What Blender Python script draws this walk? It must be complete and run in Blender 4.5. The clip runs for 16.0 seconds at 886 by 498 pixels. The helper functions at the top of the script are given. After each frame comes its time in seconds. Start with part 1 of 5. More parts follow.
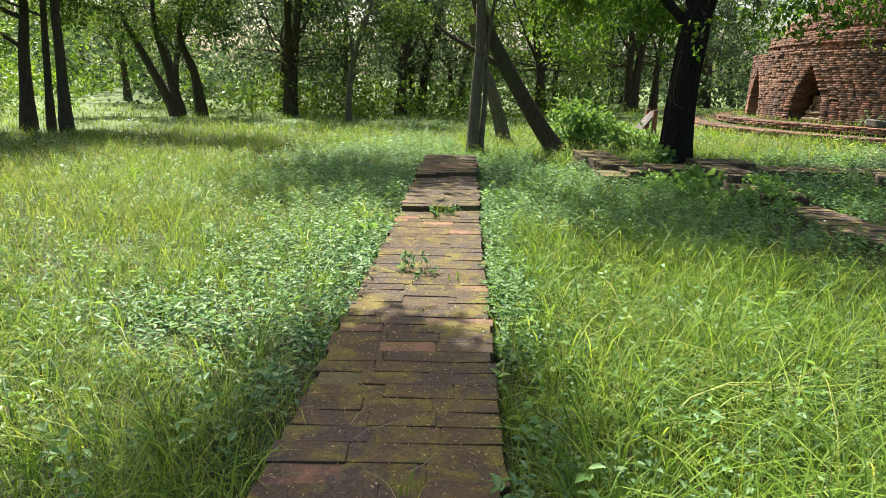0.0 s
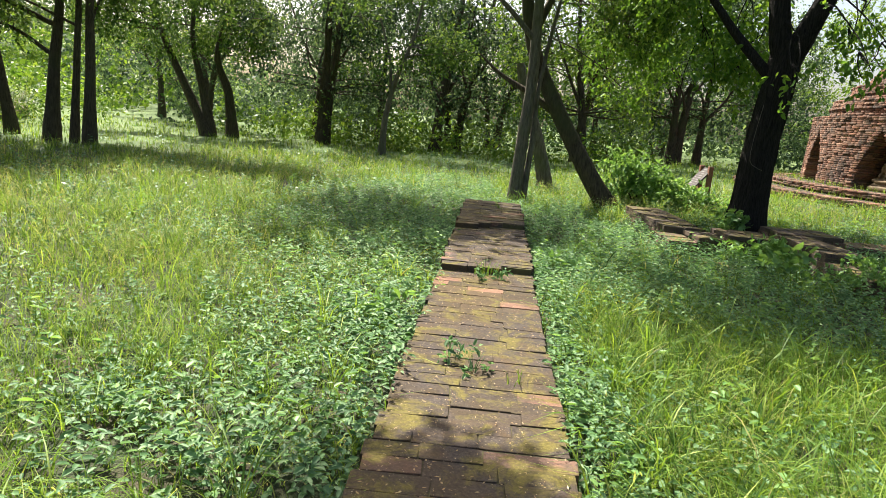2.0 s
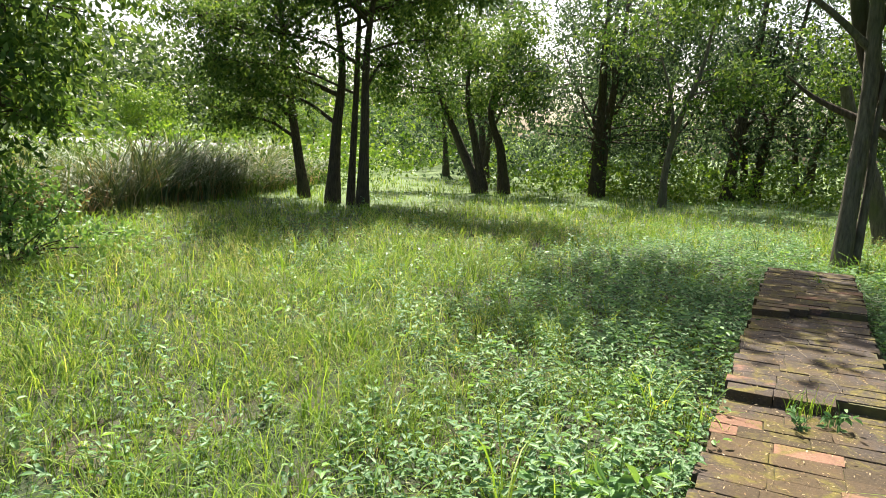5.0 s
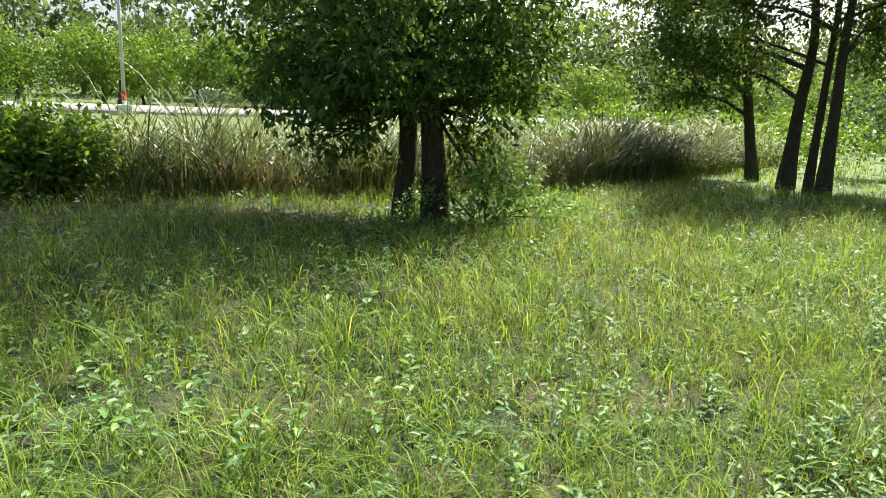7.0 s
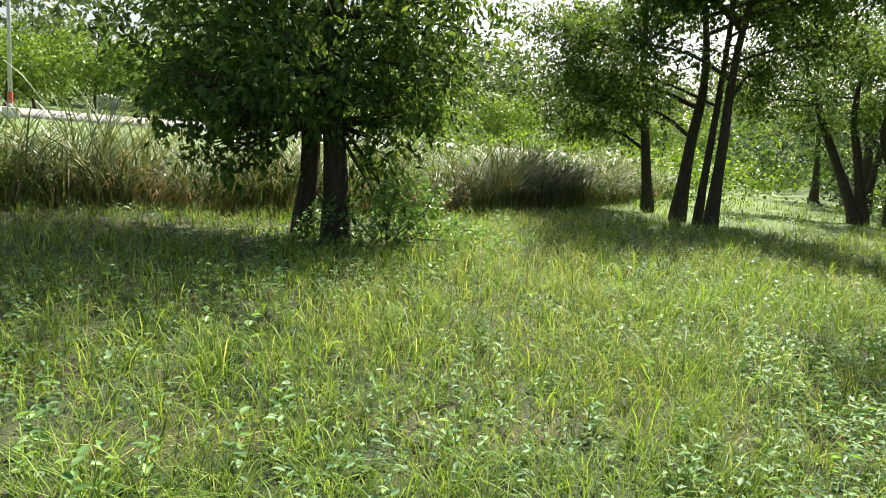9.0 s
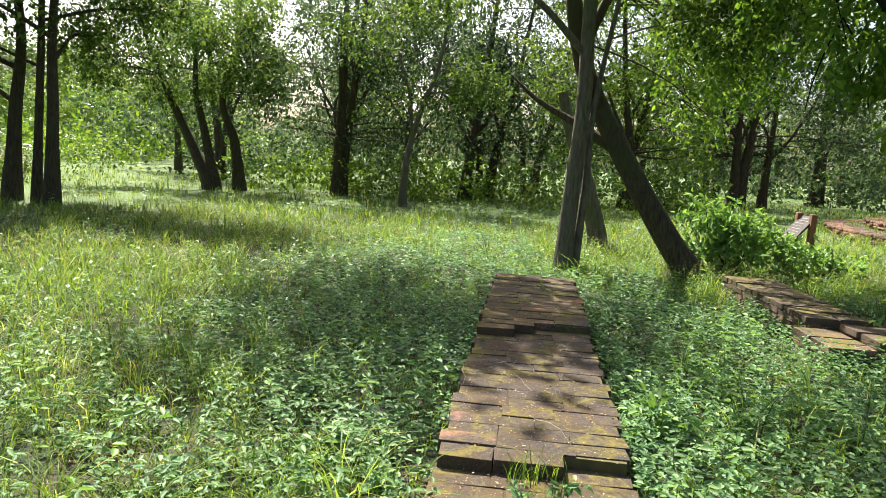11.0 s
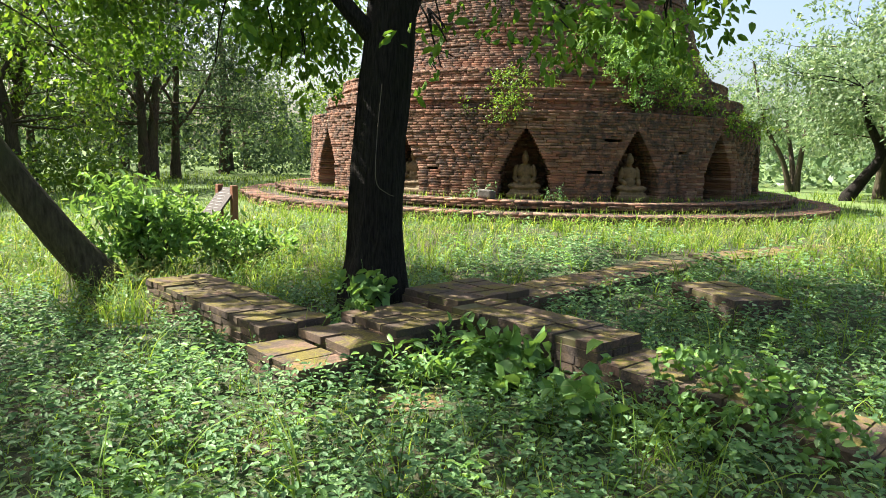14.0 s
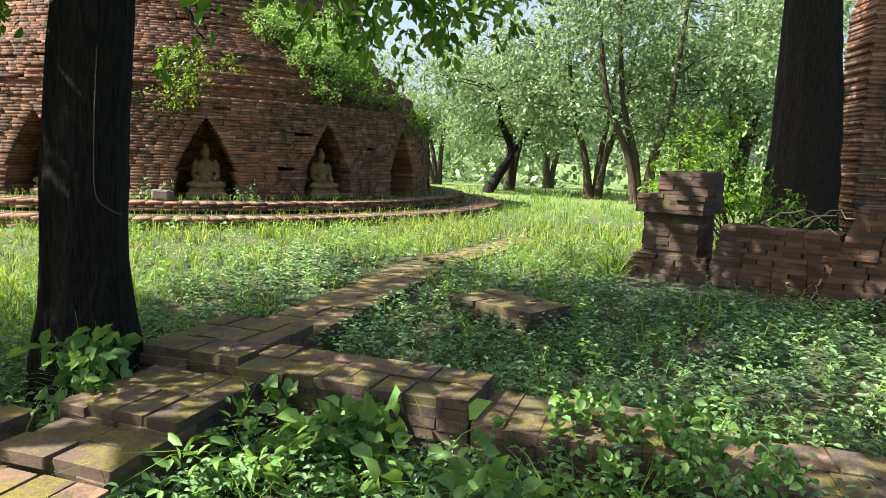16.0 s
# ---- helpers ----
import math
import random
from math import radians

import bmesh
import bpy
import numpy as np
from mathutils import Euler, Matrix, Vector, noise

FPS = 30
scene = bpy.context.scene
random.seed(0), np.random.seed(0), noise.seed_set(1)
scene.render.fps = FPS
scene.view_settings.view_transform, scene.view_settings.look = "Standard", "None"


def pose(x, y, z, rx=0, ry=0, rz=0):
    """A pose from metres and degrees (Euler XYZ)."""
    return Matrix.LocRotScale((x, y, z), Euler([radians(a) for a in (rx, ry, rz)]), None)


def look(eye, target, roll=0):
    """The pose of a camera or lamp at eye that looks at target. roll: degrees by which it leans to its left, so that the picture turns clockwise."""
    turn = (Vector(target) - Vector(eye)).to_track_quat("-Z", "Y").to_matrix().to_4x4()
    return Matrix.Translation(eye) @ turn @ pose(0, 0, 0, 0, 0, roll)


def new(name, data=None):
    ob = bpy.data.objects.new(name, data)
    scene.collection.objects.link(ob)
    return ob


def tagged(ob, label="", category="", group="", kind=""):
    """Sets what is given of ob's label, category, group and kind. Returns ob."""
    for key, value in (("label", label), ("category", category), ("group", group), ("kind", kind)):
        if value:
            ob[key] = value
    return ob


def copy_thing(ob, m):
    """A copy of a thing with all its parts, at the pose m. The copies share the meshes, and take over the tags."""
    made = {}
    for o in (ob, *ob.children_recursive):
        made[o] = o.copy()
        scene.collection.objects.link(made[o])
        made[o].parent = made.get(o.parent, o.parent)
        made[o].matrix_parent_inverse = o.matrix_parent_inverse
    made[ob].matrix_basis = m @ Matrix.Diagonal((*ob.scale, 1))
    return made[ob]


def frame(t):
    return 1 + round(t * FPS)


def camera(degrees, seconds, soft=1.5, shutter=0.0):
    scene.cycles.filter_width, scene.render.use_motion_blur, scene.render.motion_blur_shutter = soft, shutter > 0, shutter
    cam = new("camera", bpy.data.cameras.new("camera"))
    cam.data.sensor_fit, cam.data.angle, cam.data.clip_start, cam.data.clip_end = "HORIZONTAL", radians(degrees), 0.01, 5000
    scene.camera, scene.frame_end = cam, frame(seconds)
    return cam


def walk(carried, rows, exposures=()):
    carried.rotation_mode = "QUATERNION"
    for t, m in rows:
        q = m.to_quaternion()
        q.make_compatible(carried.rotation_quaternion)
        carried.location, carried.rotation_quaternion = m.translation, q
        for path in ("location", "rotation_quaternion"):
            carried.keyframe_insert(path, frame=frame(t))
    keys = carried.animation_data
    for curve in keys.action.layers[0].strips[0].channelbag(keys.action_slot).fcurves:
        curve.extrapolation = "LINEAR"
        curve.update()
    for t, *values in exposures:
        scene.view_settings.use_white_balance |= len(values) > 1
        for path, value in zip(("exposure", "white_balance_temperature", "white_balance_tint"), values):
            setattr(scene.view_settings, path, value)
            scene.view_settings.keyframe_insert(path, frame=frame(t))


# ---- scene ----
cam = camera(66.6, 16.0, 0.5)
METRES, EYE, TILT, LEAN, TURN = 9.4, 1.62, -14.0, -1.2, 0.0
ROWS = [
    (0.0, 0.0, 0.0, 0.0, 0.0, 0.0, 0.0),
    (0.5, -0.0105, 0.0222, 0.0064, 2.9, -1.67, -1.17),
    (1.0, -0.0177, 0.0509, 0.0144, 2.94, -0.18, -2.31),
    (1.5, -0.0204, 0.0905, 0.0242, 2.66, 2.06, -3.75),
    (2.0, -0.0277, 0.1307, 0.0325, 1.65, 2.96, -4.46),
    (2.5, -0.0274, 0.1754, 0.0424, -0.0, 3.7, -3.57),
    (3.0, -0.0318, 0.22, 0.0549, 1.69, 5.5, -3.02),
    (5.5, -0.0313, 0.3598, 0.0854, 35.18, 3.13, -9.06),
    (6.0, -0.032, 0.356, 0.0835, 46.32, -0.51, -10.72),
    (6.5, -0.0375, 0.35, 0.0833, 54.95, -2.53, -12.17),
    (7.0, -0.0453, 0.3423, 0.0823, 61.13, -3.24, -13.41),
    (7.5, -0.0516, 0.3334, 0.0809, 66.77, -3.89, -14.4),
    (8.0, -0.0553, 0.3303, 0.0793, 70.41, -4.27, -15.46),
    (8.5, -0.0557, 0.3377, 0.0807, 65.73, -2.91, -16.06),
    (9.0, -0.0483, 0.3627, 0.0866, 53.4, 0.51, -15.05),
    (9.5, -0.0404, 0.3949, 0.0942, 40.07, 3.84, -12.91),
    (10.0, -0.039, 0.4253, 0.1019, 27.32, 6.04, -10.21),
    (12.5, 0.0195, 0.6012, 0.1446, -19.38, 5.19, 4.04),
    (13.0, 0.0304, 0.6358, 0.1512, -24.81, 3.71, 5.32),
    (13.5, 0.0399, 0.6708, 0.1624, -32.3, 2.61, 7.04),
    (14.0, 0.0517, 0.7082, 0.1751, -40.52, 1.88, 8.7),
    (14.5, 0.0535, 0.7508, 0.1824, -47.56, 1.5, 9.55),
    (15.0, 0.062, 0.7939, 0.191, -54.6, -0.06, 10.79),
    (15.5, 0.0798, 0.836, 0.2054, -61.91, -2.25, 11.19),
    (16.0, 0.0924, 0.8736, 0.2192, -70.81, -4.24, 11.58),
]
walk(cam, [(t, pose(0, 0, EYE, TILT, LEAN, TURN) @ pose(METRES * x, METRES * y, METRES * z, 90 + pitch, roll, yaw)) for t, x, y, z, yaw, pitch, roll in ROWS], [(0.0, 1.6), (3.0, 1.57), (5.5, 1.55), (8.0, 1.5), (10.0, 1.5), (12.5, 1.95), (16.0, 1.95)])

# ---------------------------------------------------------------- light
SUN_AZ = 30.0      # degrees west of the walk's direction
SUN_EL = 52.0
world = bpy.data.worlds.new("sky")
scene.world = world
world.use_nodes = True
wn = world.node_tree
sky = wn.nodes.new("ShaderNodeTexSky")
sky.sky_type = "NISHITA"
sky.sun_disc = False
sky.sun_elevation = radians(SUN_EL)
sky.sun_rotation = radians(-SUN_AZ)
sky.air_density, sky.dust_density, sky.ozone_density = 1.0, 5.0, 1.0
wn.nodes["Background"].inputs[1].default_value = 0.085
wn.links.new(sky.outputs[0], wn.nodes["Background"].inputs[0])
sun_dir = Vector((-math.sin(radians(SUN_AZ)) * math.cos(radians(SUN_EL)), math.cos(radians(SUN_AZ)) * math.cos(radians(SUN_EL)), math.sin(radians(SUN_EL))))
sun = new("sun", bpy.data.lights.new("sun", "SUN"))
sun.data.energy = 5.0
sun.data.angle = radians(0.53)
sun.data.color = (1.0, 0.94, 0.84)
sun.matrix_world = look(sun_dir * 60, (0, 0, 0))

# ---------------------------------------------------------------- materials


def material(name):
    m = bpy.data.materials.new(name)
    m.use_nodes = True
    return m, m.node_tree, m.node_tree.nodes["Principled BSDF"], m.node_tree.nodes["Material Output"]


def ramp(nt, fac, stops):
    r = nt.nodes.new("ShaderNodeValToRGB")
    els = r.color_ramp.elements
    while len(els) < len(stops):
        els.new(0.5)
    for el, (p, c) in zip(els, stops):
        el.position, el.color = p, (*c, 1)
    nt.links.new(fac, r.inputs[0])
    return r.outputs[0]


def noise_tex(nt, scale, detail=4.0, rough=0.55, coords=None, dist=0.0):
    n = nt.nodes.new("ShaderNodeTexNoise")
    n.inputs["Scale"].default_value = scale
    n.inputs["Detail"].default_value = detail
    n.inputs["Roughness"].default_value = rough
    n.inputs["Distortion"].default_value = dist
    if coords is not None:
        nt.links.new(coords, n.inputs["Vector"])
    return n.outputs["Fac"]


def position(nt, scale=(1, 1, 1)):
    g = nt.nodes.new("ShaderNodeNewGeometry")
    m = nt.nodes.new("ShaderNodeMapping")
    m.inputs["Scale"].default_value = scale
    nt.links.new(g.outputs["Position"], m.inputs["Vector"])
    return m.outputs[0]


def mix_col(nt, fac, a, b, mode="MIX"):
    m = nt.nodes.new("ShaderNodeMix")
    m.data_type, m.blend_type = "RGBA", mode
    for sock, v in ((m.inputs[0], fac), (m.inputs[6], a), (m.inputs[7], b)):
        if isinstance(v, bpy.types.NodeSocket):
            nt.links.new(v, sock)
        elif isinstance(v, tuple):
            sock.default_value = (*v, 1)
        else:
            sock.default_value = v
    return m.outputs[2]


def bump(nt, bsdf, height, strength=0.4, distance=0.01):
    b = nt.nodes.new("ShaderNodeBump")
    b.inputs["Strength"].default_value = strength
    b.inputs["Distance"].default_value = distance
    nt.links.new(height, b.inputs["Height"])
    nt.links.new(b.outputs[0], bsdf.inputs["Normal"])


def leaf_material(name, stops, gloss=0.35, through_light=0.4, patch=None, rough=0.45, tint=(1.3, 1.15, 0.6)):
    """Leaves: reflect, shine a little and let light through; every leaf its own green."""
    m, nt, bsdf, out = material(name)
    g = nt.nodes.new("ShaderNodeNewGeometry")
    col = ramp(nt, g.outputs["Random Per Island"], stops)
    if patch:
        fac = noise_tex(nt, 0.55, 3.0, 0.6, position(nt))
        r = ramp(nt, fac, [(0.42, (0, 0, 0)), (0.62, (1, 1, 1))])
        col = mix_col(nt, r, col, mix_col(nt, 0.6, col, patch))
    bsdf.inputs["Roughness"].default_value = rough
    bsdf.inputs["Specular IOR Level"].default_value = gloss
    nt.links.new(col, bsdf.inputs["Base Color"])
    tr = nt.nodes.new("ShaderNodeBsdfTranslucent")
    warm = mix_col(nt, 1.0, col, tint, "MULTIPLY")
    nt.links.new(warm, tr.inputs[0])
    mx = nt.nodes.new("ShaderNodeMixShader")
    mx.inputs[0].default_value = through_light
    nt.links.new(bsdf.outputs[0], mx.inputs[1])
    nt.links.new(tr.outputs[0], mx.inputs[2])
    nt.links.new(mx.outputs[0], out.inputs[0])
    return m


def bark_material(name, dark, light, moss=None, stretch=(9, 9, 1.6)):
    m, nt, bsdf, out = material(name)
    fine = noise_tex(nt, 3.0, 6.0, 0.65, position(nt, stretch))
    broad = noise_tex(nt, 1.3, 3.0, 0.5, position(nt))
    col = ramp(nt, fine, [(0.3, dark), (0.7, light)])
    if moss:
        col = mix_col(nt, ramp(nt, broad, [(0.5, (0, 0, 0)), (0.68, (0.7, 0.7, 0.7))]), col, moss)
    nt.links.new(col, bsdf.inputs["Base Color"])
    bsdf.inputs["Roughness"].default_value = 0.9
    bsdf.inputs["Specular IOR Level"].default_value = 0.15
    bump(nt, bsdf, fine, 0.9, 0.03)
    return m


def brick_material(name, own, per_piece, moss=0.4, dark=0.5, debris=0.0, soot=(0.035, 0.028, 0.024)):
    """Old fired brick: a red of its own for each piece, soot and weathering, green-yellow moss, grit."""
    m, nt, bsdf, out = material(name)
    if per_piece:
        src = nt.nodes.new("ShaderNodeObjectInfo").outputs["Random"]
    else:
        src = nt.nodes.new("ShaderNodeNewGeometry").outputs["Random Per Island"]
    col = ramp(nt, src, own)
    p = position(nt)
    grain = noise_tex(nt, 55.0, 5.0, 0.7, p)
    mid = noise_tex(nt, 7.0, 5.0, 0.65, p)
    broad = noise_tex(nt, 0.8, 5.0, 0.65, p, 0.6)
    col = mix_col(nt, 0.45, col, ramp(nt, grain, [(0.3, (0.05, 0.035, 0.03)), (0.75, (0.5, 0.36, 0.28))]), "OVERLAY")
    # grime in blotches, thick in some stretches and thin in others
    k = ramp(nt, mid, [(0.56 - 0.24 * dark, (0, 0, 0)), (0.70 - 0.18 * dark, (0.95, 0.95, 0.95))])
    k2 = ramp(nt, broad, [(0.40, (0.12, 0.12, 0.12)), (0.54, (1, 1, 1))])
    col = mix_col(nt, mix_col(nt, 1.0, k, k2, "MULTIPLY"), col, mix_col(nt, ramp(nt, grain, [(0.35, (0, 0, 0)), (0.65, (1, 1, 1))]), soot, tuple(2.4 * c for c in soot)))
    if moss:
        mm = noise_tex(nt, 4.2, 8.0, 0.75, position(nt, (1, 1, 1)), 0.8)
        f = ramp(nt, mm, [(0.60 - 0.16 * moss, (0, 0, 0)), (0.68 - 0.12 * moss, (0.92, 0.92, 0.92))])
        # moss sits on what faces the sky
        g = nt.nodes.new("ShaderNodeNewGeometry")
        sep = nt.nodes.new("ShaderNodeSeparateXYZ")
        nt.links.new(g.outputs["Normal"], sep.inputs[0])
        up = ramp(nt, sep.outputs[2], [(0.2, (0.12, 0.12, 0.12)), (0.75, (1, 1, 1))])
        col = mix_col(nt, mix_col(nt, 1.0, f, up, "MULTIPLY"), col, ramp(nt, grain, [(0.3, (0.07, 0.062, 0.016)), (0.7, (0.185, 0.15, 0.036))]))
    if debris:
        d = noise_tex(nt, 130.0, 2.0, 0.5, p)
        col = mix_col(nt, ramp(nt, d, [(0.70, (0, 0, 0)), (0.73, (debris, debris, debris))]), col, (0.42, 0.34, 0.22))
    nt.links.new(col, bsdf.inputs["Base Color"])
    bsdf.inputs["Roughness"].default_value = 0.92
    bsdf.inputs["Specular IOR Level"].default_value = 0.2
    h = mix_col(nt, 0.5, grain, mid)
    bump(nt, bsdf, h, 0.6, 0.012)
    return m


def plain_material(name, a, b, scale=8.0, rough=0.8, metal=0.0, strength=0.2):
    m, nt, bsdf, out = material(name)
    n = noise_tex(nt, scale, 5.0, 0.6, position(nt))
    nt.links.new(ramp(nt, n, [(0.3, a), (0.7, b)]), bsdf.inputs["Base Color"])
    bsdf.inputs["Roughness"].default_value = rough
    bsdf.inputs["Metallic"].default_value = metal
    bump(nt, bsdf, n, strength, 0.01)
    return m


REDS = [(0.0, (0.19, 0.105, 0.072)), (0.35, (0.30, 0.155, 0.102)), (0.6, (0.24, 0.15, 0.105)), (0.85, (0.40, 0.26, 0.19)), (1.0, (0.145, 0.10, 0.08))]
WORN = [(0.0, (0.095, 0.078, 0.058)), (0.5, (0.14, 0.108, 0.08)), (0.85, (0.18, 0.132, 0.096)), (1.0, (0.29, 0.185, 0.13))]
M_PATH = brick_material("path_brick", [(0.0, (0.07, 0.055, 0.032)), (0.5, (0.095, 0.072, 0.04)), (0.93, (0.12, 0.086, 0.048)), (0.95, (0.24, 0.14, 0.095)), (1.0, (0.32, 0.19, 0.13))], True, 0.7, 1.0, 0.95)
M_RUIN = brick_material("ruin_brick", WORN, True, 0.9, 0.85, 0.35)
M_PIER = brick_material("pier_brick", [(0.0, (0.075, 0.05, 0.038)), (0.5, (0.11, 0.07, 0.05)), (0.85, (0.165, 0.105, 0.075)), (1.0, (0.06, 0.05, 0.042))], True, 0.3, 1.0)
M_STUPA_PIECE = brick_material("stupa_brick", REDS, True, 0.15, 0.75)
M_STUPA = brick_material("stupa_brick_joined", REDS, False, 0.15, 0.75)
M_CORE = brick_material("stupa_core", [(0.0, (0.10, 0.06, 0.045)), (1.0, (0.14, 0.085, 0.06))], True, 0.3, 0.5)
M_JOINT = plain_material("mossy_joint", (0.05, 0.04, 0.02), (0.10, 0.095, 0.03), 12, 0.95)
M_SOIL = plain_material("soil_joint", (0.035, 0.026, 0.018), (0.075, 0.055, 0.036), 25, 0.95)
M_GRASS = leaf_material("grass_blade", [(0.0, (0.025, 0.065, 0.015)), (0.3, (0.075, 0.155, 0.026)), (0.65, (0.165, 0.275, 0.04)), (0.88, (0.26, 0.37, 0.065)), (0.97, (0.37, 0.45, 0.13)), (1.0, (0.42, 0.38, 0.18))], 0.16, 0.5, (0.165, 0.29, 0.04), 0.5)
M_SEED = leaf_material("grass_seed_stalk", [(0.0, (0.15, 0.23, 0.06)), (0.6, (0.25, 0.31, 0.10)), (1.0, (0.38, 0.35, 0.19))], 0.12, 0.4)
M_HERB = leaf_material("herb_leaf", [(0.0, (0.06, 0.135, 0.055)), (0.5, (0.13, 0.24, 0.10)), (0.85, (0.19, 0.315, 0.135)), (1.0, (0.30, 0.42, 0.2))], 0.2, 0.36, (0.15, 0.26, 0.12), 0.5, (1.1, 1.15, 0.8))
M_BROAD = leaf_material("broad_leaf", [(0.0, (0.10, 0.21, 0.06)), (0.6, (0.15, 0.29, 0.085)), (1.0, (0.22, 0.39, 0.10))], 0.35, 0.42, None, 0.48)
M_LEAF = leaf_material("tree_leaf", [(0.0, (0.035, 0.08, 0.02)), (0.5, (0.075, 0.145, 0.035)), (0.85, (0.125, 0.205, 0.05)), (1.0, (0.2, 0.29, 0.07))], 0.14, 0.45, None, 0.6)
M_LEAF_W = leaf_material("woodland_leaf", [(0.0, (0.028, 0.052, 0.032)), (0.5, (0.058, 0.10, 0.054)), (0.85, (0.095, 0.15, 0.07)), (1.0, (0.17, 0.235, 0.085))], 0.14, 0.48, None, 0.6, (1.2, 1.15, 0.75))
M_LEAF_B = leaf_material("bright_tree_leaf", [(0.0, (0.06, 0.14, 0.02)), (0.5, (0.10, 0.21, 0.03)), (1.0, (0.18, 0.31, 0.045))], 0.25, 0.5, None, 0.5)
M_LEAF_S = leaf_material("silvery_tree_leaf", [(0.0, (0.095, 0.165, 0.075)), (0.5, (0.15, 0.235, 0.115)), (0.9, (0.215, 0.295, 0.16)), (1.0, (0.27, 0.335, 0.18))], 0.45, 0.45, None, 0.45, (1.15, 1.1, 0.8))
M_LEAF_R = leaf_material("roadside_leaf", [(0.0, (0.06, 0.13, 0.02)), (0.5, (0.11, 0.21, 0.03)), (1.0, (0.19, 0.29, 0.045))], 0.3, 0.45)
M_LEAF_D = leaf_material("hill_leaf", [(0.0, (0.05, 0.09, 0.04)), (0.6, (0.075, 0.13, 0.05)), (1.0, (0.11, 0.17, 0.06))], 0.25, 0.4)
M_REED = leaf_material("reed_leaf", [(0.0, (0.05, 0.085, 0.028)), (0.5, (0.10, 0.155, 0.05)), (0.8, (0.16, 0.20, 0.08)), (1.0, (0.28, 0.27, 0.15))], 0.4, 0.25)
M_DRY = leaf_material("dry_reed_leaf", [(0.0, (0.22, 0.14, 0.07)), (0.6, (0.34, 0.25, 0.13)), (1.0, (0.45, 0.36, 0.22))], 0.2, 0.3)
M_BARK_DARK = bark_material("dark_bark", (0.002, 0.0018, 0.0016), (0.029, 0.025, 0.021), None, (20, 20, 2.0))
M_BARK = bark_material("brown_bark", (0.03, 0.024, 0.017), (0.10, 0.08, 0.055), (0.06, 0.065, 0.03))
M_BARK_GREY = bark_material("grey_bark", (0.06, 0.05, 0.04), (0.18, 0.16, 0.12), (0.09, 0.10, 0.05))
M_STATUE = plain_material("statue_stone", (0.08, 0.054, 0.026), (0.18, 0.12, 0.055), 14, 0.8)
M_WOOD_RED = plain_material("painted_wood", (0.16, 0.06, 0.035), (0.24, 0.10, 0.055), 30, 0.7)
M_PANEL = plain_material("sign_panel", (0.03, 0.023, 0.02), (0.05, 0.038, 0.032), 20, 0.75)
M_TEXT = plain_material("sign_lettering", (0.13, 0.12, 0.11), (0.17, 0.16, 0.15), 20, 0.6)
M_ROAD = plain_material("concrete_road", (0.19, 0.185, 0.175), (0.27, 0.26, 0.25), 1.5, 0.9)
M_WHITE = plain_material("white_concrete", (0.5, 0.48, 0.44), (0.74, 0.72, 0.68), 3, 0.85)
M_RED = plain_material("red_paint", (0.42, 0.055, 0.03), (0.55, 0.09, 0.05), 6, 0.55)
M_STEEL = plain_material("galvanised_steel", (0.42, 0.43, 0.44), (0.58, 0.59, 0.60), 5, 0.5, 0.3)
M_TANK = plain_material("tank_enamel", (0.5, 0.5, 0.58), (0.7, 0.7, 0.78), 3, 0.4)
M_GREY = plain_material("grey_stone", (0.08, 0.075, 0.065), (0.16, 0.15, 0.13), 12, 0.9, 0.0, 0.5)
M_STRAW = plain_material("dry_stalk", (0.25, 0.2, 0.12), (0.42, 0.35, 0.22), 30, 0.9)

# the ground: soil and litter under the growth, darkened near the walk to stand for shade between blades, green farther
# off where the blades thin out
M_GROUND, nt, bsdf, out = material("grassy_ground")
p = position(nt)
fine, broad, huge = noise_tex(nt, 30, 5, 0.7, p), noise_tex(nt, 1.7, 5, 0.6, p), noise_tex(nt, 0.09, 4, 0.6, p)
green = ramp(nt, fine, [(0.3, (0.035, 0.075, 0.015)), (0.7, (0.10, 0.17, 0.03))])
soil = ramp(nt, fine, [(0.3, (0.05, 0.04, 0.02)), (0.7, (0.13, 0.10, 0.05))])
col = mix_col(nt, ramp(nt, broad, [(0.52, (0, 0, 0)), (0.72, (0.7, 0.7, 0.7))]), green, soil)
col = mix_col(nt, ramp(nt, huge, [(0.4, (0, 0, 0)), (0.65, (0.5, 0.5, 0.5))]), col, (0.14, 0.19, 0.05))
# near litter tones, lowered so that gaps between blades look shaded
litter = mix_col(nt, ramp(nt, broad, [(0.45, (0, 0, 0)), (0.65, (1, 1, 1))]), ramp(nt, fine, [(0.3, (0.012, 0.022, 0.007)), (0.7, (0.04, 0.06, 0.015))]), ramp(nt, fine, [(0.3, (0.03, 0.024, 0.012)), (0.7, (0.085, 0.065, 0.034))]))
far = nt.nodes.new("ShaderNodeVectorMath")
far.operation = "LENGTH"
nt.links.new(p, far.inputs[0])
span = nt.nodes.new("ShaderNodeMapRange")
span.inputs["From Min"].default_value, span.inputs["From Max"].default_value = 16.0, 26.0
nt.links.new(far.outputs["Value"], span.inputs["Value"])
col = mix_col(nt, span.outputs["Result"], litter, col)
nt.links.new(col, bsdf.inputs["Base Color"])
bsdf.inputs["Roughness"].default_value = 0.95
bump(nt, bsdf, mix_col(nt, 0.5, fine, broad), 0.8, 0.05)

# ---------------------------------------------------------------- helpers for building


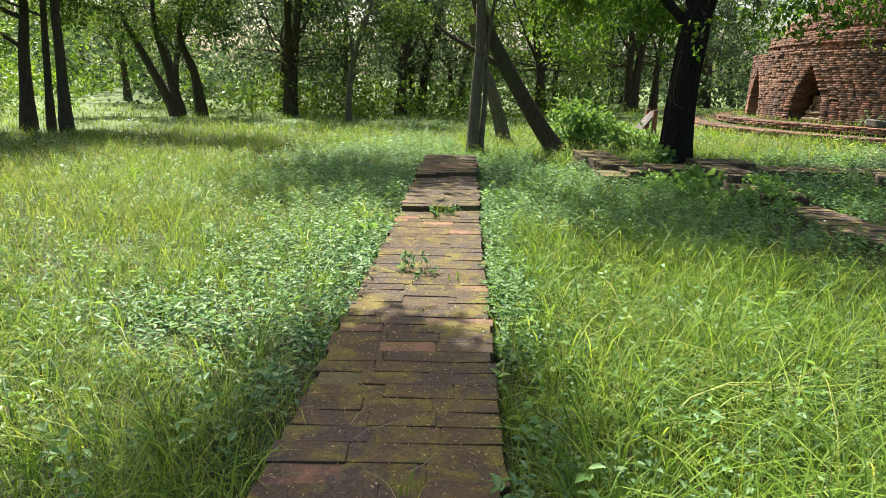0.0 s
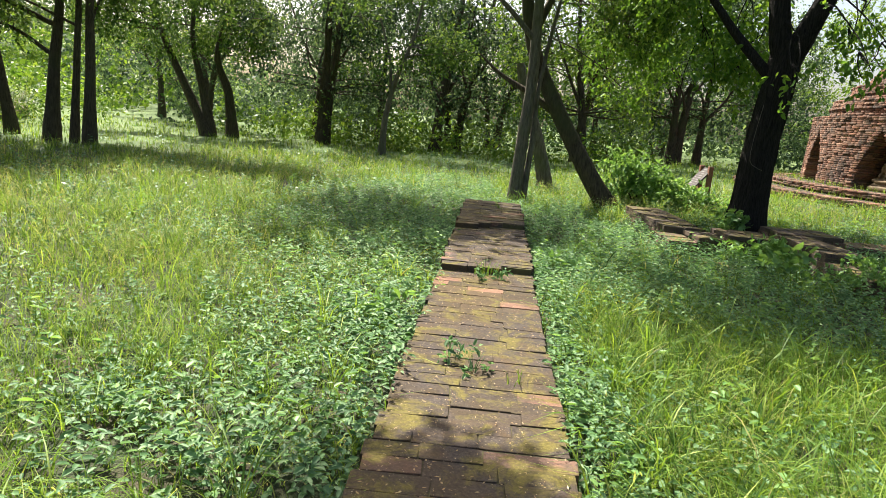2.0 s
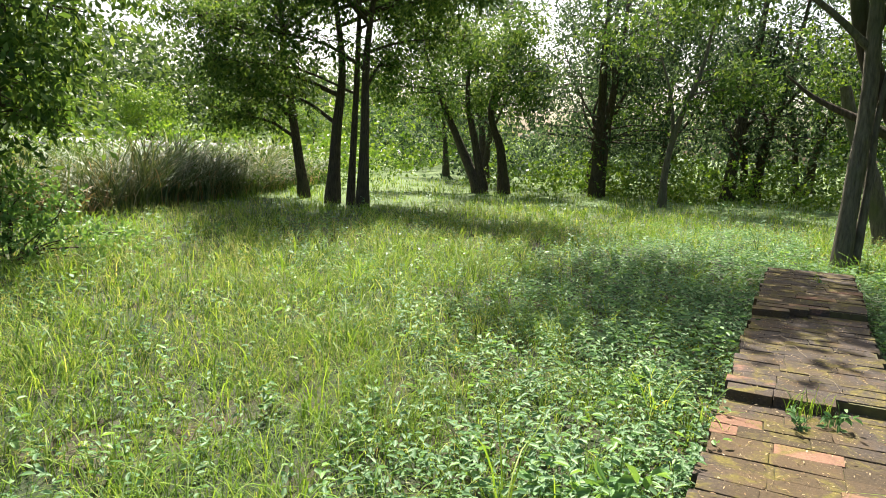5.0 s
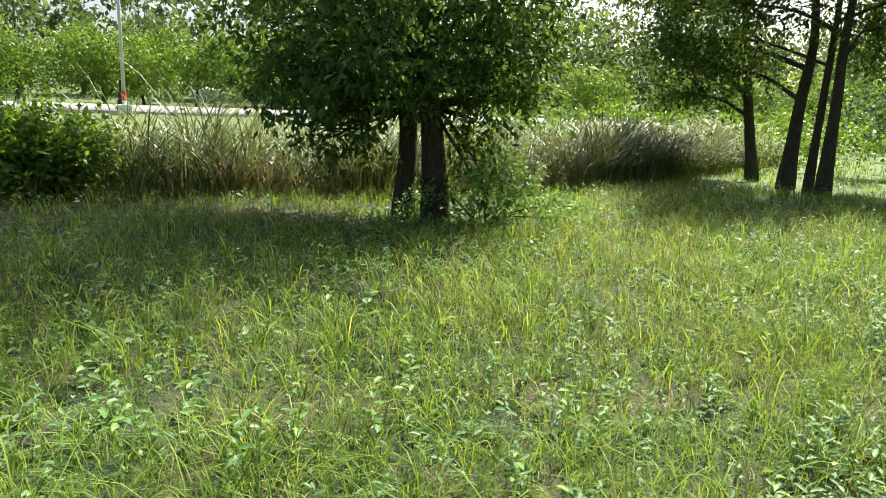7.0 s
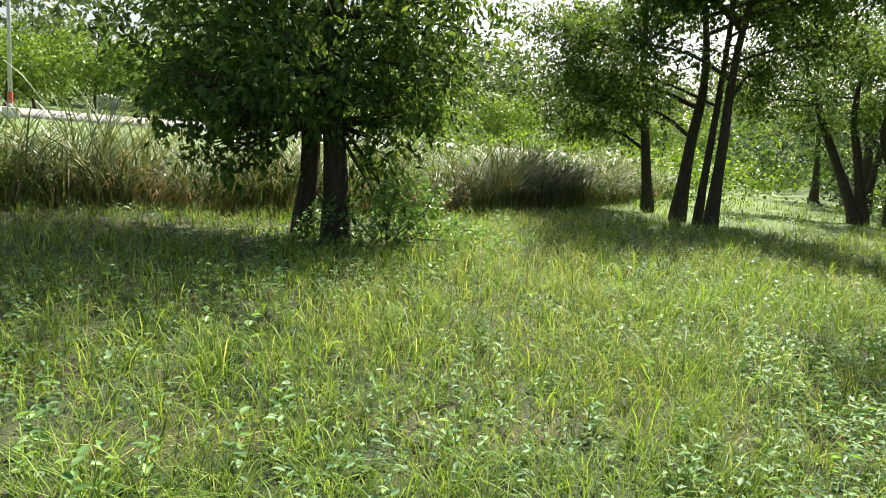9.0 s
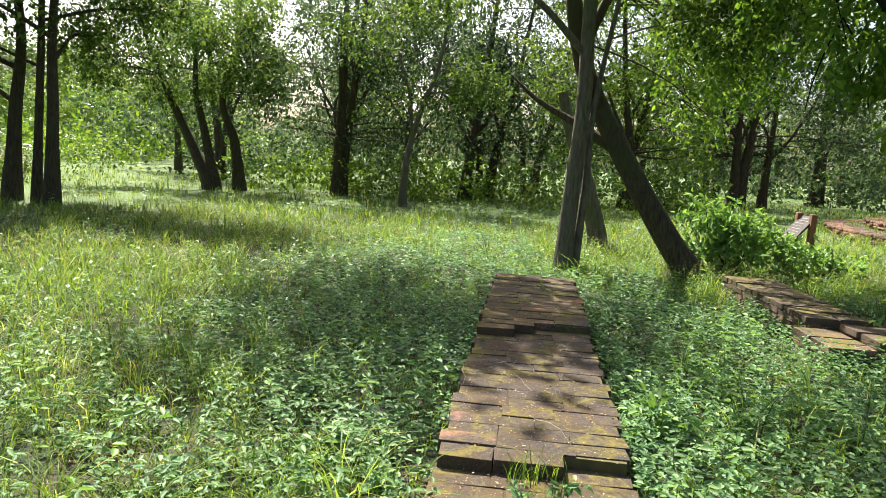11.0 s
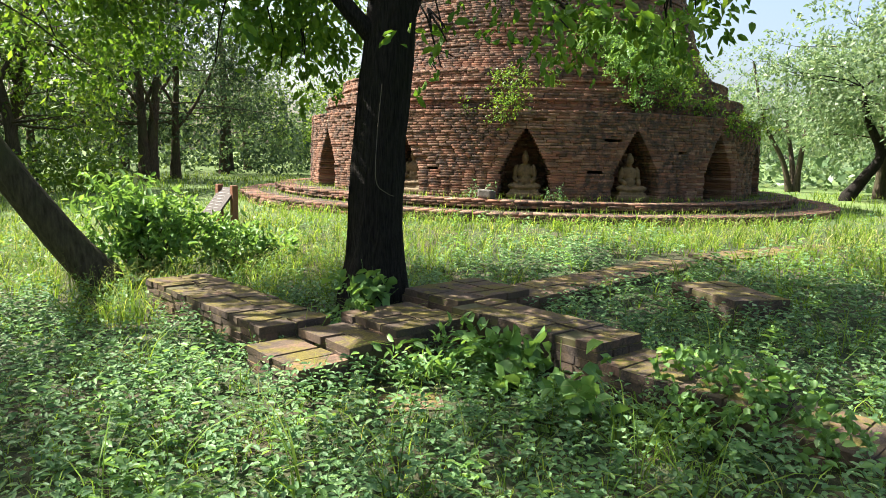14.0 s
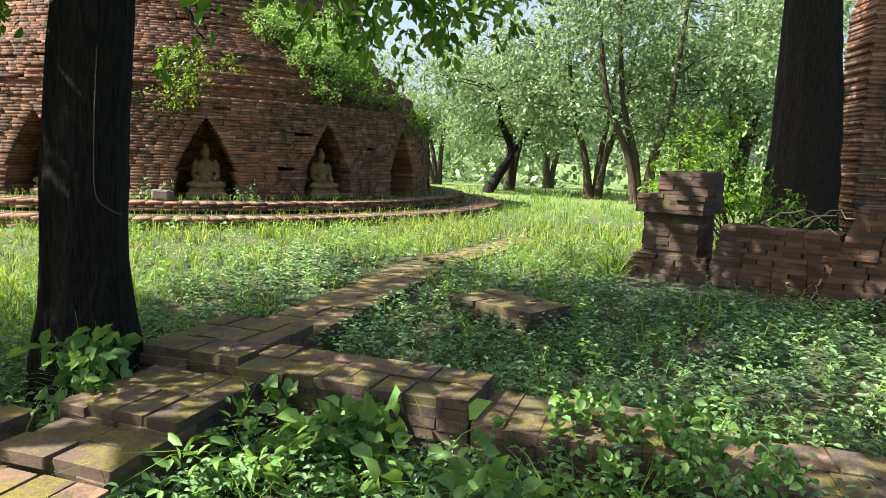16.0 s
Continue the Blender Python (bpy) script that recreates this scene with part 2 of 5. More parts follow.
def fast_mesh(name, verts, faces, mat, smooth=False):
    """verts (n,3); faces: list of index arrays (m,k)."""
    me = bpy.data.meshes.new(name)
    verts = np.asarray(verts, dtype=np.float32)
    me.vertices.add(len(verts))
    me.vertices.foreach_set("co", verts.ravel())
    faces = [np.asarray(f, dtype=np.int32) for f in faces if len(f)]
    loops = np.concatenate([f.ravel() for f in faces])
    totals = np.concatenate([np.full(len(f), f.shape[1], dtype=np.int32) for f in faces])
    starts = np.concatenate([[0], np.cumsum(totals)[:-1]]).astype(np.int32)
    me.loops.add(len(loops))
    me.loops.foreach_set("vertex_index", loops)
    me.polygons.add(len(totals))
    me.polygons.foreach_set("loop_start", starts)
    me.polygons.foreach_set("loop_total", totals)
    if smooth:
        me.polygons.foreach_set("use_smooth", np.ones(len(totals), dtype=bool))
    me.materials.append(mat)
    me.update(calc_edges=True)
    me.validate()
    return me


def mesh_part(name, me, parent, label=""):
    ob = new(name, me)
    ob.parent = parent
    return tagged(ob, label) if label else ob


def part(name, bm, mat, parent, label="", smooth=False):
    me = bpy.data.meshes.new(name)
    bm.to_mesh(me)
    bm.free()
    me.materials.append(mat)
    if smooth:
        for f in me.polygons:
            f.use_smooth = True
    return mesh_part(name, me, parent, label)


def thing(name, m, label, category, group="", kind=""):
    ob = new(name)
    ob.matrix_world = m
    return tagged(ob, label, category, group, kind)


def box(bm, size, m=Matrix(), bevel=0.0, seg=1):
    r = bmesh.ops.create_cube(bm, size=1, matrix=m @ Matrix.Diagonal((*size, 1)))
    if bevel:
        es = list({e for v in r["verts"] for e in v.link_edges})
        bmesh.ops.bevel(bm, geom=es, offset=bevel, segments=seg, affect="EDGES", profile=0.5)
    return r


def tube(pts, radii, seg=10, rough=0.12, rng=None):
    """Vertices and quads of a tapered limb along pts."""
    pts = np.asarray(pts, float)
    n = len(pts)
    tang = np.gradient(pts, axis=0)
    tang /= np.linalg.norm(tang, axis=1)[:, None] + 1e-9
    ref = np.array([0.31, 0.95, 0.1])
    a = np.cross(tang, ref)
    a /= np.linalg.norm(a, axis=1)[:, None] + 1e-9
    b = np.cross(tang, a)
    th = np.linspace(0, 2 * np.pi, seg, endpoint=False)
    r = np.asarray(radii, float)[:, None] * (1 + (rough * (0.8 * rng.standard_normal((1, seg)) + 0.5 * rng.standard_normal((n, seg))) if rng is not None else 0))
    v = pts[:, None, :] + r[..., None] * (np.cos(th)[None, :, None] * a[:, None, :] + np.sin(th)[None, :, None] * b[:, None, :])
    i, j = np.meshgrid(np.arange(n - 1), np.arange(seg), indexing="ij")
    k = (j + 1) % seg
    q = np.stack([i * seg + j, i * seg + k, (i + 1) * seg + k, (i + 1) * seg + j], -1).reshape(-1, 4)
    return v.reshape(-1, 3), q


def curve_pts(p0, p1, bend=(0, 0, 0), n=8, rng=None, wob=0.0):
    s = np.linspace(0, 1, n)[:, None]
    p = (1 - s) * np.array(p0) + s * np.array(p1) + 4 * s * (1 - s) * np.array(bend)
    if rng is not None and wob:
        w = rng.standard_normal((n, 3)) * wob
        w[0] = w[-1] = 0
        p = p + w
    return p


def through_pts(pts, n=14):
    """A smooth line through the given points (Catmull-Rom)."""
    p = np.array(pts, float)
    p = np.vstack([2 * p[0] - p[1], p, 2 * p[-1] - p[-2]])
    res = []
    m = len(p) - 3
    for s in np.linspace(0, m - 1e-6, n):
        i = int(s)
        u = s - i
        a, b, c, d = p[i], p[i + 1], p[i + 2], p[i + 3]
        res.append(0.5 * (2 * b + (c - a) * u + (2 * a - 5 * b + 4 * c - d) * u * u + (3 * b - a - 3 * c + d) * u ** 3))
    return np.array(res)


class Joined:
    """Collects vertices and faces of many pieces of one mesh."""

    def __init__(self):
        self.v, self.f, self.n = [], {}, 0

    def add(self, v, *faces):
        self.v.append(v)
        for f in faces:
            self.f.setdefault(f.shape[1], []).append(f + self.n)
        self.n += len(v)

    def mesh(self, name, mat, smooth=False):
        return fast_mesh(name, np.concatenate(self.v), [np.concatenate(f) for f in self.f.values()], mat, smooth)


def unit(v):
    return v / (np.linalg.norm(v, axis=-1, keepdims=True) + 1e-9)


def leaf_arrays(c, d, nrm, length, width, fine=False, fold=0.25):
    """Leaves at c that point along d with normal nrm. fine: six corners folded on the midrib."""
    d = unit(d)
    side = unit(np.cross(d, nrm))
    up = np.cross(side, d)
    L, W = np.asarray(length)[:, None], np.asarray(width)[:, None]
    n = len(c)
    if fine:
        off = [(0, 0, 0), (0.3, 0.42, fold), (0.68, 0.38, fold), (1, 0, -0.15), (0.68, -0.38, fold), (0.3, -0.42, fold)]
        v = np.stack([c + d * L * a + side * W * b + up * W * h for a, b, h in off], 1)
        i = np.arange(n)[:, None] * 6
        return v.reshape(-1, 3), np.concatenate([i + np.array([[0, 1, 2, 3]]), i + np.array([[0, 3, 4, 5]])])
    v = np.stack([c, c + d * L * 0.5 + side * W * 0.5 + up * W * 0.1, c + d * L, c + d * L * 0.5 - side * W * 0.5 + up * W * 0.1], 1)
    i = np.arange(n)[:, None] * 4
    return v.reshape(-1, 3), i + np.array([[0, 1, 2, 3]])


def blade_arrays(c, lean_dir, height, width, bend, rng, segs=2):
    """Grass blades rooted at c that rise and bow over towards lean_dir."""
    n = len(c)
    side = np.stack([-lean_dir[:, 1], lean_dir[:, 0], np.zeros(n)], 1)
    tw = rng.uniform(-0.8, 0.8, n)[:, None]
    side = side * np.cos(tw) + np.concatenate([lean_dir[:, :2], np.zeros((n, 1))], 1) * np.sin(tw)
    H, W, B = height[:, None], width[:, None], bend[:, None]
    ld = np.concatenate([lean_dir[:, :2], np.zeros((n, 1))], 1)
    up = np.array([[0, 0, 1.0]])
    rows = []
    for k in range(segs + 1):
        s = k / segs
        ctr = c + up * H * (s - 0.35 * B * s * s * s) + ld * H * B * s * s * 0.8
        w = W * (1 - s) ** 0.6 * 0.5 if k < segs else None
        if k < segs:
            w = W * 0.5 * (1 - 0.35 * s)
            rows += [ctr - side * w, ctr + side * w]
        else:
            rows.append(ctr)
    v = np.stack(rows, 1)
    m = v.shape[1]
    i = np.arange(n)[:, None] * m
    quads = np.concatenate([i + np.array([[2 * k, 2 * k + 1, 2 * k + 3, 2 * k + 2]]) for k in range(segs - 1)]) if segs > 1 else np.zeros((0, 4), int)
    tris = i + np.array([[m - 3, m - 2, m - 1]])
    return v.reshape(-1, 3), quads, tris


def wave(x, y, s, seed=0.0):
    """Smooth pseudo-random field between about -1 and 1, feature size s metres."""
    x, y = x / s, y / s
    return (np.sin(x * 1.9 + 1.3 * np.sin(y * 1.1 + seed) + seed) + np.sin(y * 2.3 + 1.7 * np.sin(x * 0.8 - seed * 2) + 2 * seed) + np.sin((x + y) * 1.3 + seed * 3.1)) / 3


def step_fn(a, b, x):
    t = np.clip((x - a) / (b - a), 0, 1)
    return t * t * (3 - 2 * t)


def ground_z(x, y):
    """Height of the soil."""
    x, y = np.asarray(x, float), np.asarray(y, float)
    z = 0.34 * step_fn(1.5, 10, x) * step_fn(-4, 4, y)
    z = z - 0.9 * step_fn(25, 70, x)
    z = z + 0.03 * wave(x, y, 2.2) * step_fn(0.6, 1.6, np.abs(x - 0.0365 * y + 0.286))
    bank = 0.35 * step_fn(-20, -34, x) + 0.95 * step_fn(-34, -44, x) + 0.5 * step_fn(-44, -52, x) + 9 * step_fn(-58, -130, x)
    return z + bank * (1 - 0.12 * step_fn(10, 90, y))


def path_x(y):
    return -0.286 + 0.0365 * y


# ---------------------------------------------------------------- the ground
def axis(lo, hi, near_lo, near_hi, fine_step, growth=1.16):
    mid = list(np.arange(near_lo, near_hi + 1e-6, fine_step))
    s, p = fine_step, near_hi
    while p < hi:
        s *= growth
        p += s
        mid.append(p)
    s, p = fine_step, near_lo
    while p > lo:
        s *= growth
        p -= s
        mid.insert(0, p)
    return np.array(mid)


gx, gy = axis(-900, 900, -20, 20, 0.5), axis(-900, 900, -8, 30, 0.5)
X, Y = np.meshgrid(gx, gy, indexing="ij")
gv = np.stack([X, Y, ground_z(X, Y)], -1).reshape(-1, 3)
i, j = np.meshgrid(np.arange(len(gx) - 1), np.arange(len(gy) - 1), indexing="ij")
w = len(gy)
gf = np.stack([i * w + j, (i + 1) * w + j, (i + 1) * w + j + 1, i * w + j + 1], -1).reshape(-1, 4)
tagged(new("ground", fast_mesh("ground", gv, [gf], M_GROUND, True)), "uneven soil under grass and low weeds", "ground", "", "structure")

# the road on its bank, with the slope of the hillside
ry = np.linspace(-160, 420, 100)
rv = np.concatenate([np.stack([np.full(100, x), ry, ground_z(np.full(100, x), ry) + h], 1) for x, h in ((-44.2, -0.2), (-44.2, 0.14), (-50.4, 0.10), (-50.4, -0.2))])
k = np.arange(99)[:, None]
rf = np.concatenate([k + np.array([[a * 100, a * 100 + 1, (a + 1) * 100 + 1, (a + 1) * 100]]) for a in range(3)])
tagged(new("road", fast_mesh("road", rv, [rf], M_ROAD)), "pale concrete road along a grassy bank", "road", "", "structure")

# ---------------------------------------------------------------- the ringed brick stupa
SX, SY = 16.8, 21.4
stupa = thing("brick_stupa", pose(SX, SY, 0), "weathered red brick stupa with arched niches and weeds on its ledges", "stupa")
COURSE = 0.059
NICHES = [-95.5, -117, -138.5, -164.5, -190, -212, -74, -52]
PROFILE = [(0.70, 6.78), (2.64, 6.70), (2.66, 6.26), (3.16, 6.2), (3.18, 5.84), (3.66, 5.75), (3.7, 5.42), (4.3, 5.02), (5.0, 4.8), (5.8, 4.6), (6.8, 4.3), (8.4, 3.6), (9.6, 2.4), (10.3, 0.7)]


def stupa_r(z):
    zs, rs = zip(*PROFILE)
    return float(np.interp(z, zs, rs))


def niche_half(z):
    """Half the width of a niche at height z above the terrace: upright jambs, then corbelled to a point."""
    if z < 0.55:
        return 0.56 + 0.03 * math.sin(z * 9)
    if z < 1.55:
        u = (z - 0.55) / 1.0
        return 0.58 * (1 - u) ** 0.85
    return 0.0


def brick_verts(r0, r1, a0, a1, z0, z1, rng, ch=0.0035):
    """A wedge of the ring between two radii, two angles and two heights, its outer edges worn."""
    dz, da = rng.uniform(-0.004, 0.004, 2), ch / r1
    out = r1 + rng.normal(0, 0.008)
    vs = []
    for rr, aa0, aa1, zz0, zz1 in ((r0, a0, a1, z0, z1), (out - ch, a0, a1, z0, z1), (out, a0 + da, a1 - da, z0 + ch, z1 - ch)):
        for a, z in ((aa0, zz0), (aa1, zz0), (aa1, zz1), (aa0, zz1)):
            vs.append((rr * math.cos(a), rr * math.sin(a), z + dz[0]))
    return np.array(vs)


BRICK_F = np.array([[8, 9, 10, 11], [4, 5, 9, 8], [5, 6, 10, 9], [6, 7, 11, 10], [7, 4, 8, 11], [0, 1, 5, 4], [1, 2, 6, 5], [2, 3, 7, 6], [3, 0, 4, 7]])
rng = np.random.default_rng(11)
ring, near = Joined(), []


def lay(r_in, r_out, a0, a1, z0, z1, mean=0.27, keep=True, ends=0.0, coarse=False):
    arc = (a1 - a0) * r_out
    n = max(1, round(arc / mean))
    if coarse:
        n = max(1, n // 4)
    cuts = np.linspace(a0, a1, n + 1) + np.concatenate([[0], rng.uniform(-0.25, 0.25, max(n - 1, 0)) * (a1 - a0) / n, [0]])
    for i in range(n):
        if rng.random() < 0.012 and keep and 0 < i < n - 1:
            continue
        gap = 0.005 / r_out
        deep = r_out - ends if ends and i in (0, n - 1) else r_in
        v = brick_verts(deep, r_out, cuts[i] + gap, cuts[i + 1] - gap, z0 + 0.002, z1 - 0.002, rng)
        mid = math.degrees((cuts[i] + cuts[i + 1]) / 2)
        if keep and -152 < mid < -124 and z0 < 2.2 and len(near) < 300:
            near.append(v)
        else:
            ring.add(v, BRICK_F)


z = 0.70
odd = 0
while z < 10.2:
    r = stupa_r(z + COURSE / 2) + (0.02 * rng.standard_normal() if z > 2.6 else 0.004 * rng.standard_normal())
    if z < 2.3:
        h = niche_half(z - 0.70 + COURSE / 2) / r
        marks = sorted(radians(a) for a in NICHES)
        marks = marks + [marks[0] + 2 * math.pi]
        for a, b in zip(marks[:-1], marks[1:]):
            lay(r - 0.24, r, a + h, b - h, z, z + COURSE, 0.27, True, 0.95 if h > 0 else 0.0, b - a > 1.0)
            if h > 0:
                lay(r - 1.15, r - 0.92, a - h - 0.05, a + h + 0.05, z, z + COURSE, 0.26, False)
    else:
        # worn courses of the upper rings, not quite true
        a0 = rng.uniform(0, 0.06)
        # the half that faces away is laid in longer pieces
        lay(r - 0.3, r + 0.012 * (odd % 2), radians(-225) + a0, radians(-40) + a0, z, z + COURSE, 0.26, True, 0.0, z > 6.9)
        lay(r - 0.3, r + 0.012 * (odd % 2), radians(-40) + a0, radians(135) + a0, z, z + COURSE, 0.26, True, 0.0, True)
    z += COURSE
    odd += 1
mesh_part("brick_ring", ring.mesh("brick_ring", M_STUPA), stupa)["kind"] = "stuff"
for v in near:
    mesh_part("brick", fast_mesh("brick", v, [BRICK_F], M_STUPA_PIECE), stupa)


def lathe(profile, seg=96):
    th = np.linspace(0, 2 * np.pi, seg, endpoint=False)
    v = np.array([(r * math.cos(t), r * math.sin(t), z) for z, r in profile for t in th])
    n = len(profile)
    i, j = np.meshgrid(np.arange(n - 1), np.arange(seg), indexing="ij")
    k = (j + 1) % seg
    return v, np.stack([i * seg + j, i * seg + k, (i + 1) * seg + k, (i + 1) * seg + j], -1).reshape(-1, 4)


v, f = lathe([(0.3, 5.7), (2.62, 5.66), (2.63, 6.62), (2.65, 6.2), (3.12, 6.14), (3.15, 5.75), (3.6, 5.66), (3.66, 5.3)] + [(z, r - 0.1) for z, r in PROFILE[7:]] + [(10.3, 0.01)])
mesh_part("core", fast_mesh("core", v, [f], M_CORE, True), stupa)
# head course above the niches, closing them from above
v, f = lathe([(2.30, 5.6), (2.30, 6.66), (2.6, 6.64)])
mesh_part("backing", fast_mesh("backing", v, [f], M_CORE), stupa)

# the two low rings of the terrace round its foot
terrace = thing("terrace_ring", pose(SX, SY, 0), "two low worn brick steps round the foot of the stupa", "terrace", "", "structure")
rings = Joined()
for r_in, r_out, z0, z1 in ((6.0, 7.75, 0.55, 0.705), (7.6, 8.75, 0.2, 0.52)):
    courses = max(1, round((z1 - z0) / 0.06))
    for cz in range(courses):
        za, zb = z0 + (z1 - z0) * cz / courses, z0 + (z1 - z0) * (cz + 1) / courses
        n = int(2 * math.pi * r_out / 0.3)
        for q in range(n):
            a = 2 * math.pi * q / n + 0.02 * cz
            jit = rng.normal(0, 0.015)
            rings.add(brick_verts(r_out - 0.5, r_out + jit, a + 0.0008, a + 2 * math.pi / n - 0.0008, za + 0.002, zb - 0.002 + rng.normal(0, 0.003), rng, 0.005), BRICK_F)
mesh_part("kerb_brick", rings.mesh("kerb_brick", M_STUPA), terrace)["kind"] = "stuff"
v, f = lathe([(0.1, 8.3), (0.50, 8.3), (0.505, 7.3), (0.69, 7.3), (0.692, 5.0)])
mesh_part("fill", fast_mesh("fill", v, [f], M_SOIL), terrace)


# ---------------------------------------------------------------- seated stone figures in the niches
def seated_figure(angle, inset, lean=0.0):
    bm = bmesh.new()

    def blob(c, s, turn=(0, 0, 0)):
        bmesh.ops.create_icosphere(bm, subdivisions=3, radius=1, matrix=pose(*c, *turn) @ Matrix.Diagonal((*s, 1)))

    box(bm, (0.78, 0.5, 0.12), pose(0, 0, 0.06), 0.03, 2)
    box(bm, (0.66, 0.42, 0.08), pose(0, 0, 0.15), 0.03, 2)
    for sx in (-1, 1):
        blob((sx * 0.17, 0.05, 0.27), (0.22, 0.12, 0.085), (0, 0, sx * 28))
        blob((sx * 0.12, 0.16, 0.25), (0.2, 0.07, 0.06), (0, 0, -sx * 12))
        blob((sx * 0.205, -0.03, 0.60), (0.062, 0.075, 0.16), (0, sx * -8, 0))
        blob((sx * 0.20, 0.06, 0.42), (0.055, 0.14, 0.055), (-25, 0, sx * 25))
    blob((0, -0.04, 0.40), (0.165, 0.12, 0.16))
    blob((0, -0.05, 0.60), (0.20, 0.11, 0.17))
    blob((0, -0.04, 0.77), (0.06, 0.06, 0.09))
    blob((0, -0.02, 0.90), (0.085, 0.095, 0.115))
    blob((0, -0.04, 1.01), (0.055, 0.055, 0.06))
    a = radians(angle)
    me = bpy.data.meshes.new("seated_statue")
    bm.to_mesh(me)
    bm.free()
    me.materials.append(M_STATUE)
    ob = new("seated_statue", me)
    ob.matrix_world = pose(SX + (6.78 - inset) * math.cos(a), SY + (6.78 - inset) * math.sin(a), 0.70, 0, lean, angle - 90)
    mod = ob.modifiers.new("fuse", "REMESH")
    mod.mode, mod.voxel_size, mod.use_smooth_shade = "VOXEL", 0.016, True
    return tagged(ob, "weathered yellowish stone figure seated on a plinth in a niche", "statue", "figures in the niches")


seated_figure(-138.5, 0.35)
seated_figure(-117.5, 0.22)
seated_figure(-163.0, 0.40)

# ---------------------------------------------------------------- brick pieces for the path and the low walls
BRICKS = []
for q in range(7):
    bm = bmesh.new()
    box(bm, (1, 1, 1))
    r2 = random.Random(40 + q)
    for vv in bm.verts:
        vv.co += Vector((r2.uniform(-0.016, 0.016), r2.uniform(-0.025, 0.025), r2.uniform(-0.05, 0.05)))
    bmesh.ops.bevel(bm, geom=list(bm.edges), offset=0.022, segments=1, affect="EDGES")
    me = bpy.data.meshes.new("brick")
    bm.to_mesh(me)
    bm.free()
    BRICKS.append(me)


def brick_set(mat):
    made = []
    for me in BRICKS:
        c = me.copy()
        c.materials.append(mat)
        made.append(c)
    return made


def brick(meshes, parent, x, y, z, l, w, h, turn, rnd, tilt=1.0):
    """One brick, its middle at (x, y, z) in its parent's space."""
    ob = new("brick", rnd.choice(meshes))
    ob.parent = parent
    ob.matrix_basis = pose(x, y, z, rnd.gauss(0, tilt), rnd.gauss(0, tilt), turn + rnd.gauss(0, 0.8)) @ Matrix.Diagonal((l, w, h, 1))
    return ob


# ---------------------------------------------------------------- low ruined walls beside the path
RUIN_SET = brick_set(M_RUIN)


def low_wall(x0, y0, x1, y1, width, z0, top, seed, name="ruined_wall", label="low ruined wall of mossy old brick", course=0.06, lengthwise=False, core=True, taper=0.0, bl=0.34, bw=0.175, pieces=None):
    """Courses of brick from (x0, y0) to (x1, y1); the lower courses are faced on the outside only."""
    rnd = random.Random(seed)
    L = math.hypot(x1 - x0, y1 - y0)
    turn = math.degrees(math.atan2(y1 - y0, x1 - x0))
    th = thing(name, pose((x0 + x1) / 2, (y0 + y1) / 2, 0, 0, 0, turn), label, "ruined wall", "low ruins")
    n = max(1, round((top - z0) / course))
    h = (top - z0) / n
    for c in range(n):
        z = z0 + h * (c + 0.5)
        grow = taper * (n - 1 - c)
        W, LL = width + grow, L + grow
        last = c == n - 1
        rows = max(1, round(W / (bl if c % 2 else bw)))
        wy = W / rows
        for r in range(rows):
            along = bw if c % 2 else bl
            m = max(1, round(LL / along))
            wx = LL / m
            for q in range(m):
                inner = 0 < r < rows - 1 and 0 < q < m - 1
                if inner and not last:
                    continue
                if last and m > 4 and rnd.random() < 0.03:
                    continue
                off = (r % 2) * wx * 0.5 if last and 0 < q < m - 1 else 0
                brick(pieces or RUIN_SET, th, -LL / 2 + wx * (q + 0.5) + rnd.gauss(0, 0.005) + 0.5 * off * (bl > bw), -W / 2 + wy * (r + 0.5) + rnd.gauss(0, 0.008), z + (rnd.gauss(0, 0.003) if last else 0), wx - 0.003, wy - 0.003, h - 0.002, 0, rnd, 0.55 if last else 0.3)
    if core:
        bm = bmesh.new()
        box(bm, (max(L - 0.025, 0.05), max(width - 0.025, 0.05), top - z0 - 0.014), pose(0, 0, (top + z0) / 2 - 0.007))
        part("core", bm, M_JOINT, th)
    return th


WALLS = [
    (4.32, 10.80, 4.32, 9.36, 0.52, -0.05, 0.42, 1),
    (4.32, 9.35, 4.34, 8.34, 0.58, -0.05, 0.32, 2),
    (4.42, 8.32, 4.55, 5.2, 0.62, -0.05, 0.20, 3),
    (3.38, 10.98, 4.05, 10.98, 0.72, -0.05, 0.36, 4),
    (2.98, 10.95, 3.37, 10.95, 0.66, -0.05, 0.29, 5),
    (2.58, 10.98, 2.97, 10.98, 0.75, -0.05, 0.22, 6),
    (3.05, 11.45, 3.0, 13.9, 0.62, -0.05, 0.30, 7),
    (4.62, 10.83, 4.62, 11.55, 0.90, -0.05, 0.43, 8),
    (5.10, 11.2, 8.9, 11.35, 0.62, 0.05, 0.31, 9),
    (8.95, 11.2, 12.0, 10.7, 0.55, 0.1, 0.36, 10),
    (6.86, 10.17, 6.46, 9.35, 0.60, 0.1, 0.42, 11),
    (2.9, 10.18, 3.25, 9.95, 0.3, -0.05, 0.06, 12),
]

# ---------------------------------------------------------------- trees


def limb_to(base, tip, r0, r1, rng, sag=0.15, n=7, seg=7):
    base, tip = np.array(base), np.array(tip)
    L = np.linalg.norm(tip - base)
    b = np.array([0, 0, sag * L * 0.25]) + rng.standard_normal(3) * 0.05 * L
    return tube(curve_pts(base, tip, b, n, rng, 0.012 * L), np.linspace(r0, r1, n), seg, 0.06, rng)


